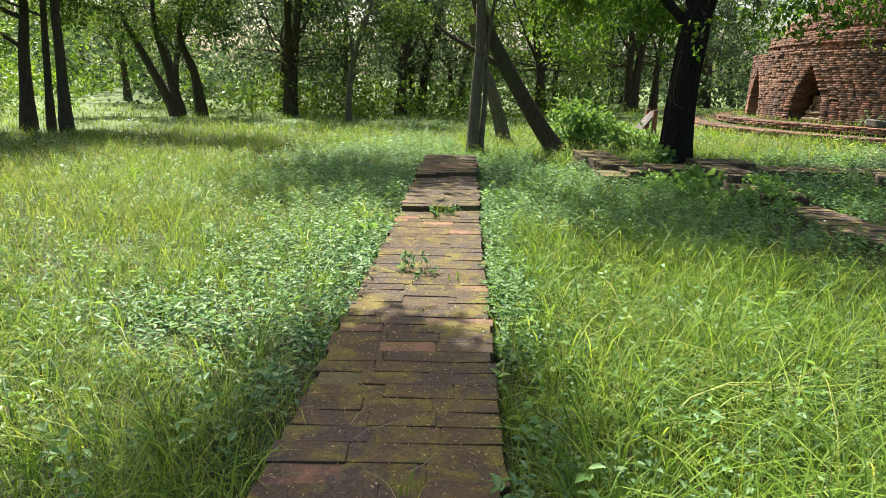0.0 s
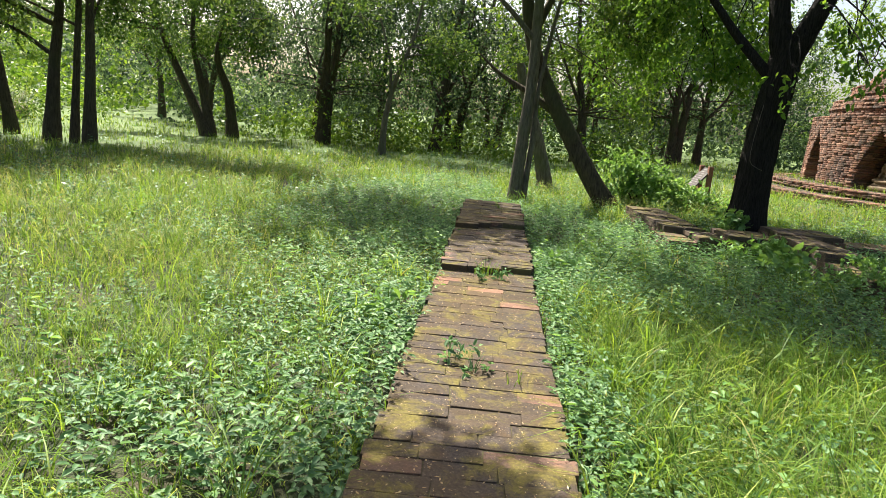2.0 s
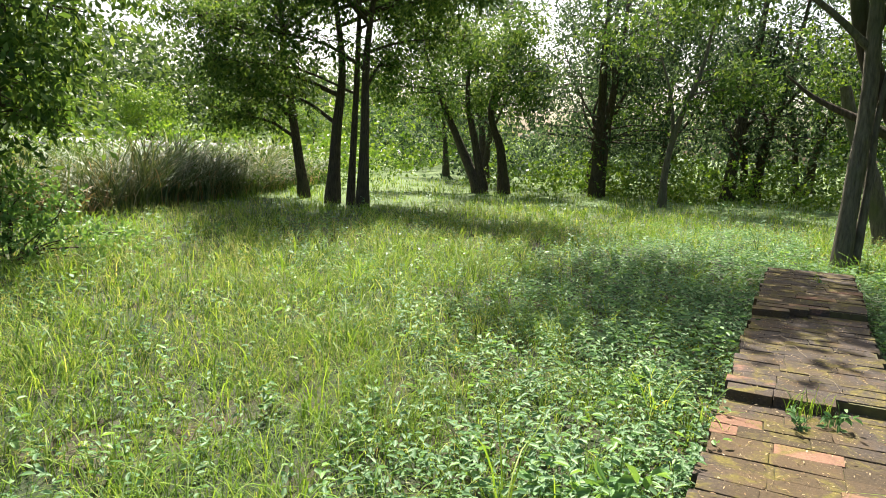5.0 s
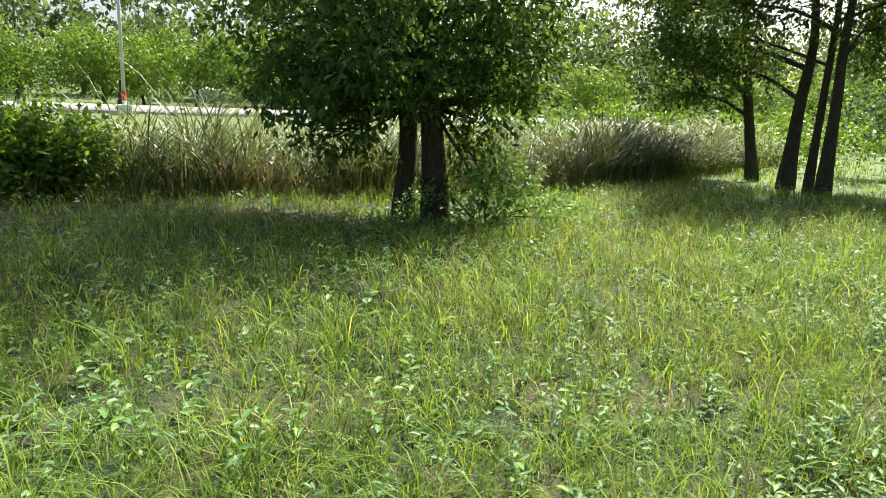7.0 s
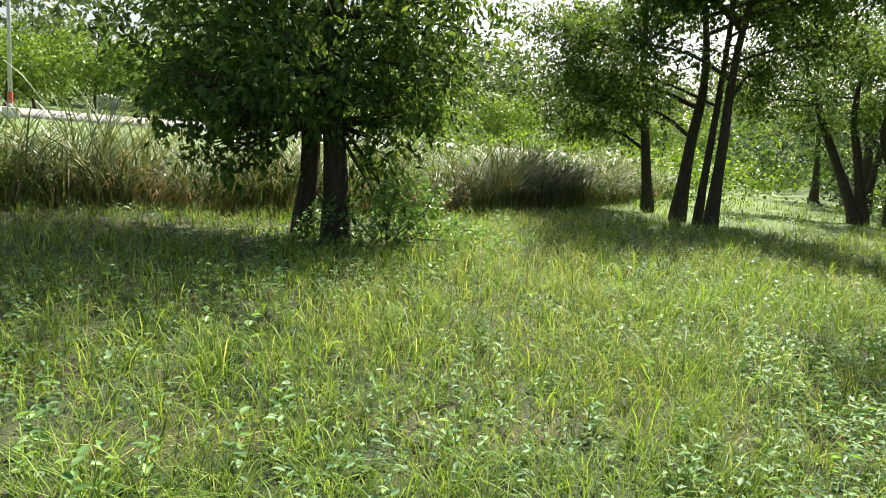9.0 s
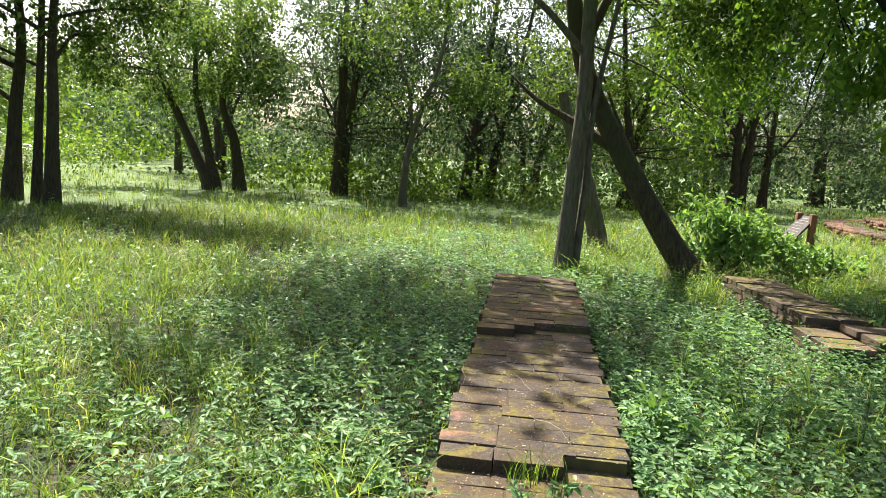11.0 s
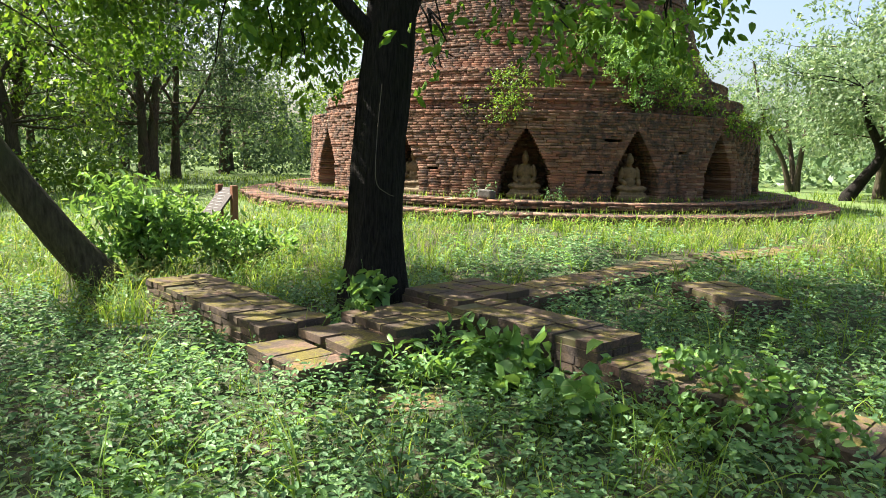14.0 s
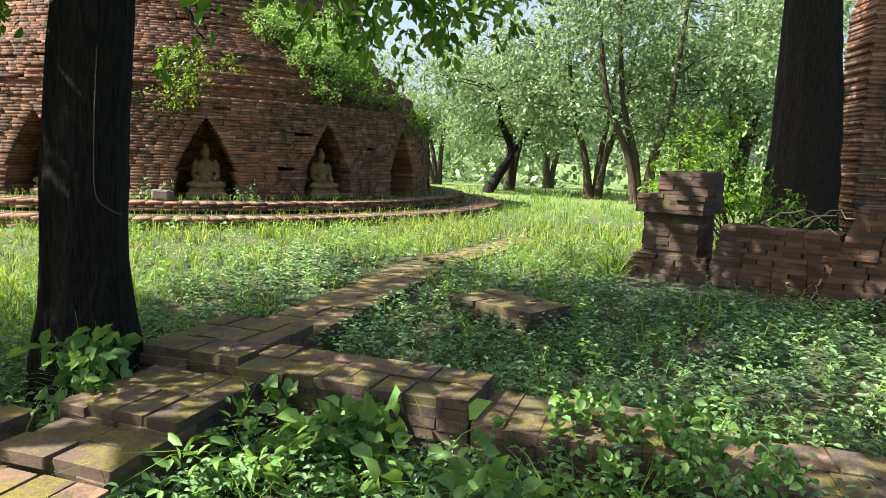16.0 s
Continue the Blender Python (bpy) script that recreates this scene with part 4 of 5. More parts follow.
def shrub(name, label, base, clumps, n, leaf, mat, seed, fine=False, group="", ratio=0.42, category="shrub"):
    rng = np.random.default_rng(seed)
    th = thing(name, pose(base[0], base[1], float(ground_z(*base[:2])) + (base[2] if len(base) > 2 else 0)), label, category, group)
    wood = Joined()
    for c in clumps:
        for _ in range(3):
            tip = np.array(c[:3]) + rng.standard_normal(3) * c[3] * 0.4
            small = leaf < 0.08 or category in ("plant", "weed")
            foot = 0.03 if category == "weed" else 0.1
            wood.add(*limb_to((rng.uniform(-foot, foot), rng.uniform(-foot, foot), -0.05), tip, 0.003 if small else 0.014, 0.0015 if small else 0.005, rng, 0.2, 6, 5))
    mesh_part("stem", wood.mesh("stem", mat if small else M_BARK, True), th)["kind"] = "stuff"
    v, f = crown_leaves(clumps, n, leaf, rng, fine, 0.1, 0.6, ratio, 1.3 if fine else 3.0)
    mesh_part("foliage", fast_mesh("foliage", v, [f], mat), th)
    return th


shrub("leafy_shrub", "dark glossy broad-leaved shrub under a leaning tree", (3.25, 15.4),
      [(0, 0, 0.55, 0.42), (-0.45, 0.1, 0.7, 0.38), (0.35, 0, 0.55, 0.36), (0.05, 0.2, 0.9, 0.32), (-0.25, -0.1, 0.35, 0.35), (-0.45, 0.1, 1.0, 0.25), (0.2, 0, 0.8, 0.28)], 2200, 0.12, M_BROAD, 401, True)
shrub("low_shrub", "low broad-leaved shrub in long grass", (4.25, 15.3),
      [(0, 0, 0.3, 0.28), (0.35, 0.0, 0.3, 0.25), (0.6, -0.1, 0.22, 0.22), (-0.4, 0, 0.35, 0.3), (0.1, 0.2, 0.5, 0.2)], 800, 0.12, M_BROAD, 402, True)
shrub("reed_bush", "dense rounded bush in front of the reeds", (-14.0, 2.8),
      [(0, 0, 0.6, 0.6), (0.3, -0.6, 0.6, 0.6), (-0.2, 0.55, 0.65, 0.58), (0, -0.2, 1.1, 0.55), (0.1, -0.6, 1.0, 0.48), (0.2, 0.45, 1.05, 0.45)], 6500, 0.15, M_LEAF_R, 403)
shrub("pale_bush", "low pale green bush at the field's edge", (-14.4, 0.5),
      [(0, 0, 0.45, 0.55), (0.2, -1.1, 0.45, 0.6), (0, 0.6, 0.45, 0.5), (0.2, -2, 0.5, 0.6)], 4600, 0.14, M_LEAF_R, 404)
shrub("vine_bush", "tangle of climbing vine round a trunk", (-9.0, 8.6),
      [(0, 0, 0.4, 0.45), (0.5, 0.4, 0.35, 0.45), (0.9, 0.8, 0.25, 0.35), (-0.1, 0.2, 0.9, 0.4), (-0.6, -0.6, 0.35, 0.4), (0.2, 0.5, 0.7, 0.35)], 3200, 0.085, M_BROAD, 405)
shrub("wall_bush", "bright young tree sprouting behind a broken wall", (11.6, 7.5),
      [(0, 0.3, 1.2, 0.45), (0.1, 0.8, 1.35, 0.42), (-0.1, 0.5, 0.8, 0.4), (0.3, -0.4, 0.75, 0.4), (0.0, 0.5, 1.75, 0.4), (-0.2, 0.9, 1.0, 0.4), (0.4, -0.9, 0.5, 0.4)], 3000, 0.10, M_LEAF_B, 406)
shrub("trunk_seedling", "young climbing plant at the foot of a dark trunk", (3.75, 11.55, 0.2),
      [(0, 0, 0.18, 0.17), (-0.2, 0.05, 0.15, 0.15), (0.2, -0.1, 0.22, 0.13), (0.05, 0, 0.34, 0.12)], 130, 0.11, M_BROAD, 407, True, "", 0.65, "plant")
shrub("trunk_seedling", "young climbing plant at the foot of a dark trunk", (3.45, 11.35, 0.15),
      [(0, 0, 0.15, 0.15), (0.1, 0.1, 0.22, 0.1)], 85, 0.07, M_BROAD, 408, True, "", 0.6, "plant")
shrub("wall_plant", "leafy young plants growing against a low wall", (3.55, 10.3),
      [(0, 0, 0.15, 0.17), (-0.3, 0.05, 0.14, 0.17), (0.05, -0.35, 0.13, 0.17), (-0.35, -0.2, 0.1, 0.17), (0.1, 0.2, 0.22, 0.12), (-0.1, -0.1, 0.21, 0.13)], 300, 0.095, M_BROAD, 409, True, "", 0.42, "plant")
shrub("wall_plant", "round-leaved pale green plants beside a low wall", (3.72, 9.6),
      [(0, 0, 0.13, 0.19), (0.0, 0.35, 0.14, 0.18), (-0.1, -0.4, 0.12, 0.19), (0.05, -0.75, 0.12, 0.18), (0.1, 0.2, 0.19, 0.13), (0.1, 0.6, 0.17, 0.14)], 280, 0.115, M_BROAD, 410, True, "", 0.8, "plant")
shrub("wall_vine", "pale green creeper spilling over a low wall", (4.0, 8.45),
      [(0, 0, 0.3, 0.22), (0.15, 0.3, 0.3, 0.2), (0, -0.35, 0.2, 0.25), (0.3, -0.2, 0.28, 0.18), (-0.2, 0.1, 0.15, 0.22)], 900, 0.055, M_BROAD, 411, True, "", 0.75, "plant")
shrub("path_plant", "large-leaved bright green plant at the path's edge", (-0.72, 6.15),
      [(0, 0, 0.12, 0.14), (-0.15, 0.15, 0.12, 0.12)], 90, 0.10, M_BROAD, 412, True, "", 0.5, "plant")
shrub("path_plant", "large-leaved green plant at the path's edge", (0.74, 8.9),
      [(0, 0, 0.08, 0.1), (0.1, 0.15, 0.08, 0.1), (0.0, -0.15, 0.07, 0.08)], 70, 0.11, M_BROAD, 413, True, "", 0.55, "plant")
for x, y, s in ((-0.12, 5.12, 7), (-0.05, 7.45, 1), (0.24, 12.0, 2), (-0.25, 5.3, 5), (0.1, 7.6, 6)):
    shrub("path_weed", "small weed growing from a joint of the brick path", (x, y, 0.10), [(0, 0, 0.06, 0.05), (0.04, 0.03, 0.11, 0.05), (-0.03, 0.02, 0.12, 0.04)], 36, 0.05, M_HERB, 420 + s, True, "path weeds", 0.45, "weed")
# weeds on the ledges of the stupa
for a, r, z, s, n, lf in ((-141, 6.55, 2.66, 0.32, 500, M_LEAF_R), (-142, 6.75, 2.45, 0.2, 160, M_LEAF_R), (-143, 6.1, 3.2, 0.3, 420, M_LEAF_R), (-136, 6.1, 3.2, 0.25, 260, M_LEAF_R), (-120, 5.6, 3.7, 0.8, 3400, M_BROAD), (-112, 5.8, 3.4, 0.85, 3600, M_BROAD), (-104, 6.0, 3.1, 0.8, 2800, M_LEAF_R), (-109, 5.4, 4.0, 0.7, 2200, M_BROAD), (-124, 5.3, 4.3, 0.5, 900, M_BROAD), (-116, 6.3, 2.8, 0.4, 700, M_BROAD), (-99, 6.5, 2.75, 0.35, 500, M_LEAF_R), (-92, 6.75, 2.5, 0.3, 420, M_LEAF_R), (-84, 6.9, 2.3, 0.55, 900, M_LEAF_R), (-150, 6.75, 2.6, 0.1, 60, M_LEAF_R), (-146, 7.0, 0.7, 0.22, 200, M_HERB), (-133, 7.1, 0.7, 0.18, 120, M_HERB)):
    aa = radians(a)
    rng = np.random.default_rng(int(500 - a))
    th = thing("ledge_weed", pose(SX + r * math.cos(aa), SY + r * math.sin(aa), z), "green weeds rooted in the brickwork of the stupa", "weed", "stupa weeds")
    cl = [(rng.uniform(-s, s), rng.uniform(-s, s) * 0.6, rng.uniform(0.05, s * 0.9), s * rng.uniform(0.4, 0.7)) for _ in range(6)]
    v, f = crown_leaves(cl, n, 0.075, rng, False, 0.2, 0.5)
    mesh_part("foliage", fast_mesh("foliage", v, [f], lf), th)
    wood = Joined()
    for c in cl:
        wood.add(*limb_to((0, 0, -0.08), c[:3], 0.012, 0.004, rng, 0.2, 5, 4))
    mesh_part("stem", wood.mesh("stem", M_BARK, True), th)["kind"] = "stuff"

# ---------------------------------------------------------------- reeds along the ditch
rng = np.random.default_rng(21)
n = 16000
y = rng.uniform(-7, 31, n)
edge = np.interp(y, [-8, 0, 5, 9, 13, 20, 31], [-14.4, -13.9, -13.4, -12.8, -13.0, -15.4, -20])
dep = rng.exponential(1.7, n)
x = edge - np.minimum(dep, 7.5) + rng.normal(0, 0.15, n)
keep = ((x + 10.1) ** 2 + (y - 8) ** 2 > 1.5) & (wave(x, y, 2.0, 4) > -0.75) & ~((x > -15.2) & (np.abs(y - 1.4) < 2.6))
x, y, dep = x[keep], y[keep], dep[keep]
ang = rng.uniform(0, 2 * np.pi, len(x))
root = np.stack([x, y, ground_z(x, y) - 0.03], 1)
ld = np.stack([np.cos(ang), np.sin(ang), np.zeros(len(x))], 1)
h = rng.uniform(1.1, 2.5, len(x)) * (0.75 + 0.25 * np.clip(dep / 1.5, 0, 1)) * (1 + 0.34 * wave(x, y, 1.1, 2) + 0.15 * wave(x, y, 0.4, 5))
dry = (rng.random(len(x)) < 0.10 + 0.35 * (wave(x, y, 2.4, 7) > 0.25) * (dep < 1.6))
for name, sel, mat, lab in (("reeds", ~dry, M_REED, "tall arching green reeds along a ditch"), ("dry_reeds", dry, M_DRY, "dry brown reed leaves low in the reed bed")):
    k = int(sel.sum())
    v, q4, t3 = blade_arrays(root[sel], ld[sel], h[sel] * (0.62 if mat is M_DRY else 1.0), rng.uniform(0.016, 0.040, k), rng.uniform(0.4, 1.6, k), rng, 5)
    tagged(new(name, fast_mesh(name, v, [q4, t3], mat)), lab, "reeds", "", "stuff")
# low leaves added behind and in the reed bed to darken it as shade would
v, f = crown_leaves(cloud(90, (-17.5, 12, 0.6), (2.6, 19, 0.45), 0.8, 23), 16000, 0.13, rng, False, 0.2, 0.4)
tagged(new("reed_shade_leaves", fast_mesh("reed_shade_leaves", v, [f], M_LEAF)), "low leaf mass added in and behind the reeds as their shade", "scrub", "", "stuff")

# ---------------------------------------------------------------- trees along and beyond the road
rg = random.Random(9)
ROADSIDE = []
for q in range(3):
    st = [([(0, 0, 0), (0.1, 0.1, 1.2), (rg.uniform(-0.4, 0.4), 0.2, 2.6), (rg.uniform(-0.8, 0.8), 0.2, 4.6)], 0.13, 0.04)]
    cl = cloud(24, (0, 0, 3.5), (2.3, 2.3, 1.9), 0.75, 700 + q)
    ROADSIDE.append(tree("roadside_tree", "bright green bushy tree along the road", (-54.5, 6.0 + 5.2 * q), st, cl, 4600, 0.3, M_BARK, M_LEAF_R, 710 + q, "roadside trees", twigs=False))
for q in range(26):
    x, y = (-54 - (q % 3) * 4.5 + rg.uniform(-1, 1), -12 + q * 4.1 + rg.uniform(-1, 1))
    if abs(y - 6) < 2 and x > -57 or (6 < y < 17.5 and x > -56):
        continue
    copy_thing(ROADSIDE[q % 3], pose(x, y, float(ground_z(x, y)) - 0.05, 0, 0, rg.uniform(0, 360)))


def woods(name, label, n_clumps, xs, ys, zs, r, n, leaf, mat, seed):
    rg2 = np.random.default_rng(seed)
    cx, cy = rg2.uniform(*xs, n_clumps), rg2.uniform(*ys, n_clumps)
    cz = ground_z(cx, cy) + rg2.uniform(*zs, n_clumps) * (1 + 0.25 * wave(cx, cy, 9.0, seed))
    v, f = crown_leaves(np.stack([cx, cy, cz, r * rg2.uniform(0.6, 1.3, n_clumps)], 1), n, leaf, rg2, False, 0.1, 0.5, 0.6)
    tagged(new(name, fast_mesh(name, v, [f], mat)), label, "woods", "", "stuff")


woods("hill_woods", "dark wooded hillside behind the road", 420, (-110, -64), (-40, 150), (1, 12), 2.6, 48000, 0.85, M_LEAF_D, 31)
woods("far_woods", "dense leafy woodland behind the meadow", 420, (-34, 44), (48, 68), (0.3, 4.8), 1.6, 30000, 0.42, M_LEAF_W, 32)
woods("wood_scrub", "low scrub between the woodland trunks", 210, (-16, 36), (35, 47), (0.2, 2.6), 1.0, 20000, 0.24, M_LEAF_W, 33)
woods("bank_scrub", "sunlit reeds and scrub on the bank below the road", 170, (-42, -19), (27, 75), (0.2, 1.5), 1.3, 15000, 0.3, M_LEAF_R, 38)
woods("road_woods", "bright trees beyond the bend of the road", 90, (-75, -54), (85, 150), (0.8, 6), 2.2, 8000, 0.6, M_LEAF_R, 39)
woods("east_woods", "hazy green trees beyond the clearing", 260, (48, 78), (-30, 60), (0.5, 6.5), 2.4, 20000, 0.7, M_LEAF_S, 34)
woods("south_woods", "leafy trees behind the start of the path", 160, (-26, 30), (-30, -16), (0.5, 9), 2.2, 9000, 0.55, M_LEAF, 35)
woods("meadow_scrub", "low bushes at the far edge of the meadow", 90, (-12, 8), (29, 35), (0.15, 1.3), 0.8, 10000, 0.17, M_LEAF_R, 36)

# cypress-like conifers on the hillside
cyp = tree("conifer", "slim pointed conifer on the hillside", (-72, 4), [([(0, 0, 0), (0, 0, 4), (0, 0, 9)], 0.2, 0.03)],
           [(0, 0, 1.5 + 0.75 * q, 1.25 * (1 - q / 13)) for q in range(12)], 1600, 0.4, M_BARK, M_LEAF_D, 720, "conifers", False, 1.2, 7, -0.3, 0.2, 0.4, False)
for x, y in ((-73, 9), (-71, 14), (-74, 20), (-72, -1)):
    copy_thing(cyp, pose(x, y, float(ground_z(x, y)), 0, 0, y * 31))

# lamp pole, cables, tank, foot bridge
pole = thing("power_pole", pose(-43.4, 5.7, float(ground_z(-43.4, 5.7)) - 0.05), "tall grey steel pole with red band on a concrete block", "pole")
bm = bmesh.new()
bmesh.ops.create_cone(bm, cap_ends=True, segments=14, radius1=0.11, radius2=0.07, depth=10.5, matrix=pose(0, 0, 5.75))
part("shaft", bm, M_STEEL, pole, "", True)
bm = bmesh.new()
box(bm, (0.75, 0.75, 0.55), pose(0, 0, 0.27), 0.04, 2)
part("footing", bm, M_WHITE, pole, "pale concrete footing")
bm = bmesh.new()
bmesh.ops.create_cone(bm, cap_ends=True, segments=14, radius1=0.13, radius2=0.13, depth=0.55, matrix=pose(0, 0, 1.05))
part("band", bm, M_RED, pole, "red painted band")
for h in (9.3, 9.9):
    pts = [(-43.4, 5.7 + s, 2 + h - 0.9 * math.sin(math.pi * (s + 60) / 60) * (1 if s > -60 else 0)) for s in np.linspace(0, 60, 14)]
    v, f = tube(pts, np.full(14, 0.02), 5)
    tagged(new("power_cable", fast_mesh("power_cable", v, [f], M_STEEL)), "thin power cable strung along the road", "cable")
tank = thing("storage_tank", pose(-56.5, 12.4, float(ground_z(-56.5, 12.4)), 0, 0, 80), "pale enamelled storage tank lying on blocks", "tank")
bm = bmesh.new()
bmesh.ops.create_uvsphere(bm, u_segments=20, v_segments=12, radius=1, matrix=pose(0, 0, 1.0, 0, 90, 0) @ Matrix.Diagonal((0.6, 0.6, 1.0, 1)))
part("vessel", bm, M_TANK, tank, "", True)
for sx in (-0.5, 0.5):
    bm = bmesh.new()
    box(bm, (0.2, 0.9, 0.6), pose(sx, 0, 0.25), 0.03)
    part("block", bm, M_WHITE, tank)

bridge = thing("foot_bridge", pose(-30.4, -2.7, 0.0, 0, 0, 87), "small white arched bridge with red railings", "bridge")


def arch_z(s):
    return 1.25 - 0.115 * s * s if abs(s) < 3.2 else 0.07


for side in (-1, 1):
    bm = bmesh.new()
    prev = None
    for q in range(25):
        s = -4 + 8 * q / 24
        top, low = max(arch_z(s), -0.2), max(arch_z(s) - 0.75, -0.5) if abs(s) > 1.9 else arch_z(s) - 0.42
        ring4 = [bm.verts.new((s, side * 1.0 + d, zz)) for d, zz in ((-0.12, low), (0.12, low), (0.12, top), (-0.12, top))]
        if prev:
            for a in range(4):
                bm.faces.new((prev[a], prev[(a + 1) % 4], ring4[(a + 1) % 4], ring4[a]))
        else:
            bm.faces.new(ring4)
        prev = ring4
    bm.faces.new(prev)
    bmesh.ops.recalc_face_normals(bm, faces=bm.faces)
    part("arch", bm, M_WHITE, bridge, "white concrete arch")
    for q in range(7):
        s = -3.6 + 1.2 * q
        bm = bmesh.new()
        box(bm, (0.14, 0.14, 1.15), pose(s, side * 1.0, arch_z(s) + 0.52), 0.01)
        box(bm, (0.2, 0.2, 0.08), pose(s, side * 1.0, arch_z(s) + 1.12), 0.02)
        part("post", bm, M_RED, bridge)
    for hh in (0.25, 0.85):
        v, f = tube([(s, side * 1.0, arch_z(s) + hh) for s in np.linspace(-3.7, 3.7, 25)], np.full(25, 0.045), 6)
        mesh_part("rail", fast_mesh("rail", v, [f], M_RED), bridge)
    for q in range(32):
        s = -3.6 + 7.2 * q / 31
        bm = bmesh.new()
        box(bm, (0.06, 0.05, 0.62), pose(s, side * 1.0, arch_z(s) + 0.55))
        part("baluster", bm, M_RED, bridge)
bm = bmesh.new()
prev = None
for q in range(25):
    s = -4 + 8 * q / 24
    pair = [bm.verts.new((s, d, max(arch_z(s), -0.2) - 0.06)) for d in (-0.88, 0.88)]
    if prev:
        bm.faces.new((prev[0], prev[1], pair[1], pair[0]))
    prev = pair
part("deck", bm, M_WHITE, bridge)

# ---------------------------------------------------------------- the information sign
gz = float(ground_z(5.75, 18.9))
sign = thing("information_sign", pose(5.75, 18.9, gz - 0.02, 0, 0, -88), "low wooden stand with a tilted dark lettered panel", "sign")
for sx in (-0.3, 0.3):
    bm = bmesh.new()
    box(bm, (0.11, 0.11, 0.82), pose(sx, 0, 0.41), 0.008)
    part("post", bm, M_WOOD_RED, sign)
bm = bmesh.new()
box(bm, (0.62, 0.035, 0.62), pose(0, -0.14, 0.52, -38), 0.005)
panel = part("panel", bm, M_PANEL, sign, "dark panel with rows of lettering")
rnd = random.Random(2)
for q in range(8):
    bm = bmesh.new()
    w = 0.46 if q else 0.26
    wl = w * rnd.uniform(0.75, 1.0)
    box(bm, (wl, 0.004, 0.011), pose(-(0.46 - wl) / 2 if q else 0, -0.14, 0.52, -38) @ pose(0, -0.0215, 0.24 - 0.066 * q))
    part("text_line", bm, M_TEXT, panel)

# ---------------------------------------------------------------- the broken wall with piers, and the building behind
PIER_SET = brick_set(M_PIER)
for q, (x0, y0, x1, y1, wd, top, tp, lab) in enumerate([
    (9.62, 8.72, 9.34, 7.92, 0.75, 0.62, 0.05, "broken brick pier with stepped moulded courses"),
    (9.24, 7.83, 8.86, 6.72, 0.5, 1.02, 0.02, "low broken brick wall with dry roots over it"),
    (8.80, 6.60, 8.35, 5.2, 0.8, 1.32, 0.03, "broken brick pier with projecting top courses"),
]):
    low_wall(x0, y0, x1, y1, wd, 0.12, top, 50 + q, "broken_wall", lab, 0.056, False, True, tp, 0.32, 0.17, PIER_SET)
low_wall(9.60, 8.66, 9.38, 8.04, 0.60, 0.615, 1.10, 55, "broken_wall", "waist of a broken brick pier", 0.056, pieces=PIER_SET)
low_wall(9.63, 8.74, 9.36, 7.98, 0.74, 1.105, 1.32, 56, "broken_wall", "projecting cap courses of a broken brick pier", 0.056, pieces=PIER_SET)
low_wall(9.56, 8.52, 9.37, 7.97, 0.62, 1.325, 1.60, 57, "broken_wall", "last loose courses on a broken pier", 0.056, pieces=PIER_SET)

building = thing("brick_ruin", pose(16.2, 4.6, 0.15, 0, 0, -18), "tall ruined brick wall with a doorway and stone lintel", "ruin")
rng = np.random.default_rng(77)
jb = Joined()


def flat_brick(x0, x1, y0, y1, z0, z1):
    c = 0.008
    out = y1 + rng.normal(0, 0.012)
    vs = []
    for yy, a, b, lo, hi in ((y0, x0, x1, z0, z1), (out - c, x0, x1, z0, z1), (out, x0 + c, x1 - c, z0 + c, z1 - c)):
        vs += [(a, yy, lo), (b, yy, lo), (b, yy, hi), (a, yy, hi)]
    jb.add(np.array(vs), BRICK_F)


# a wall in its own space: along x, faced on both sides, with a doorway through it
for row in range(92):
    z0 = row * 0.075
    xx = -0.02 - 0.03 * (row % 2) + rng.uniform(-0.015, 0.015) + max(0, row - 55) * 0.02
    while xx < 4.2:
        wd = rng.uniform(0.24, 0.34)
        if not (0.75 < xx + wd / 2 < 1.75 and 0.6 < z0 < 2.75):
            flat_brick(xx + 0.004, xx + wd - 0.004, 0.0, 0.45, z0 + 0.003, z0 + 0.072)
            flat_brick(xx + 0.004, xx + wd - 0.004, -0.01, -0.45, z0 + 0.003, z0 + 0.072)
        xx += wd
mesh_part("brick_face", jb.mesh("brick_face", M_STUPA), building)["kind"] = "stuff"
bm = bmesh.new()
box(bm, (1.3, 0.84, 0.16), pose(1.25, 0, 2.74), 0.015)
part("lintel", bm, M_WHITE, building, "grey stone lintel")
building.matrix_world = pose(14.6, 5.55, 0.15, 0, 0, -76)

# dry roots and twigs over the broken wall
rng = np.random.default_rng(55)
for p0, p1, b in (((9.1, 7.45, 1.06), (8.62, 6.95, 0.5), 0.05), ((9.0, 7.05, 1.05), (8.6, 6.6, 1.1), 0.15), ((8.95, 7.2, 1.06), (8.75, 6.6, 1.2), 0.1), ((8.9, 6.9, 1.04), (8.5, 6.75, 0.75), 0.1), ((9.05, 7.5, 1.06), (8.7, 6.9, 1.12), 0.12), ((8.55, 6.95, 0.56), (8.45, 7.05, 0.2), 0.05)):
    v, f = tube(curve_pts(p0, p1, (0, 0, b), 8, rng, 0.02), np.linspace(0.011, 0.004, 8), 5)
    tagged(new("dry_root", fast_mesh("dry_root", v, [f], M_STRAW)), "dry pale root lying over a broken wall", "root", "dry roots")
# a pale vine round the dark trunk
v, f = tube(through_pts([(3.93, 11.58, 2.2), (3.86, 11.55, 1.7), (3.86, 11.55, 1.38), (3.98, 11.56, 1.28), (4.06, 11.56, 1.25)], 30), np.full(30, 0.0035), 5)
tagged(new("trunk_vine", fast_mesh("trunk_vine", v, [f], M_BARK_GREY)), "thin pale vine hanging round a dark trunk", "vine")
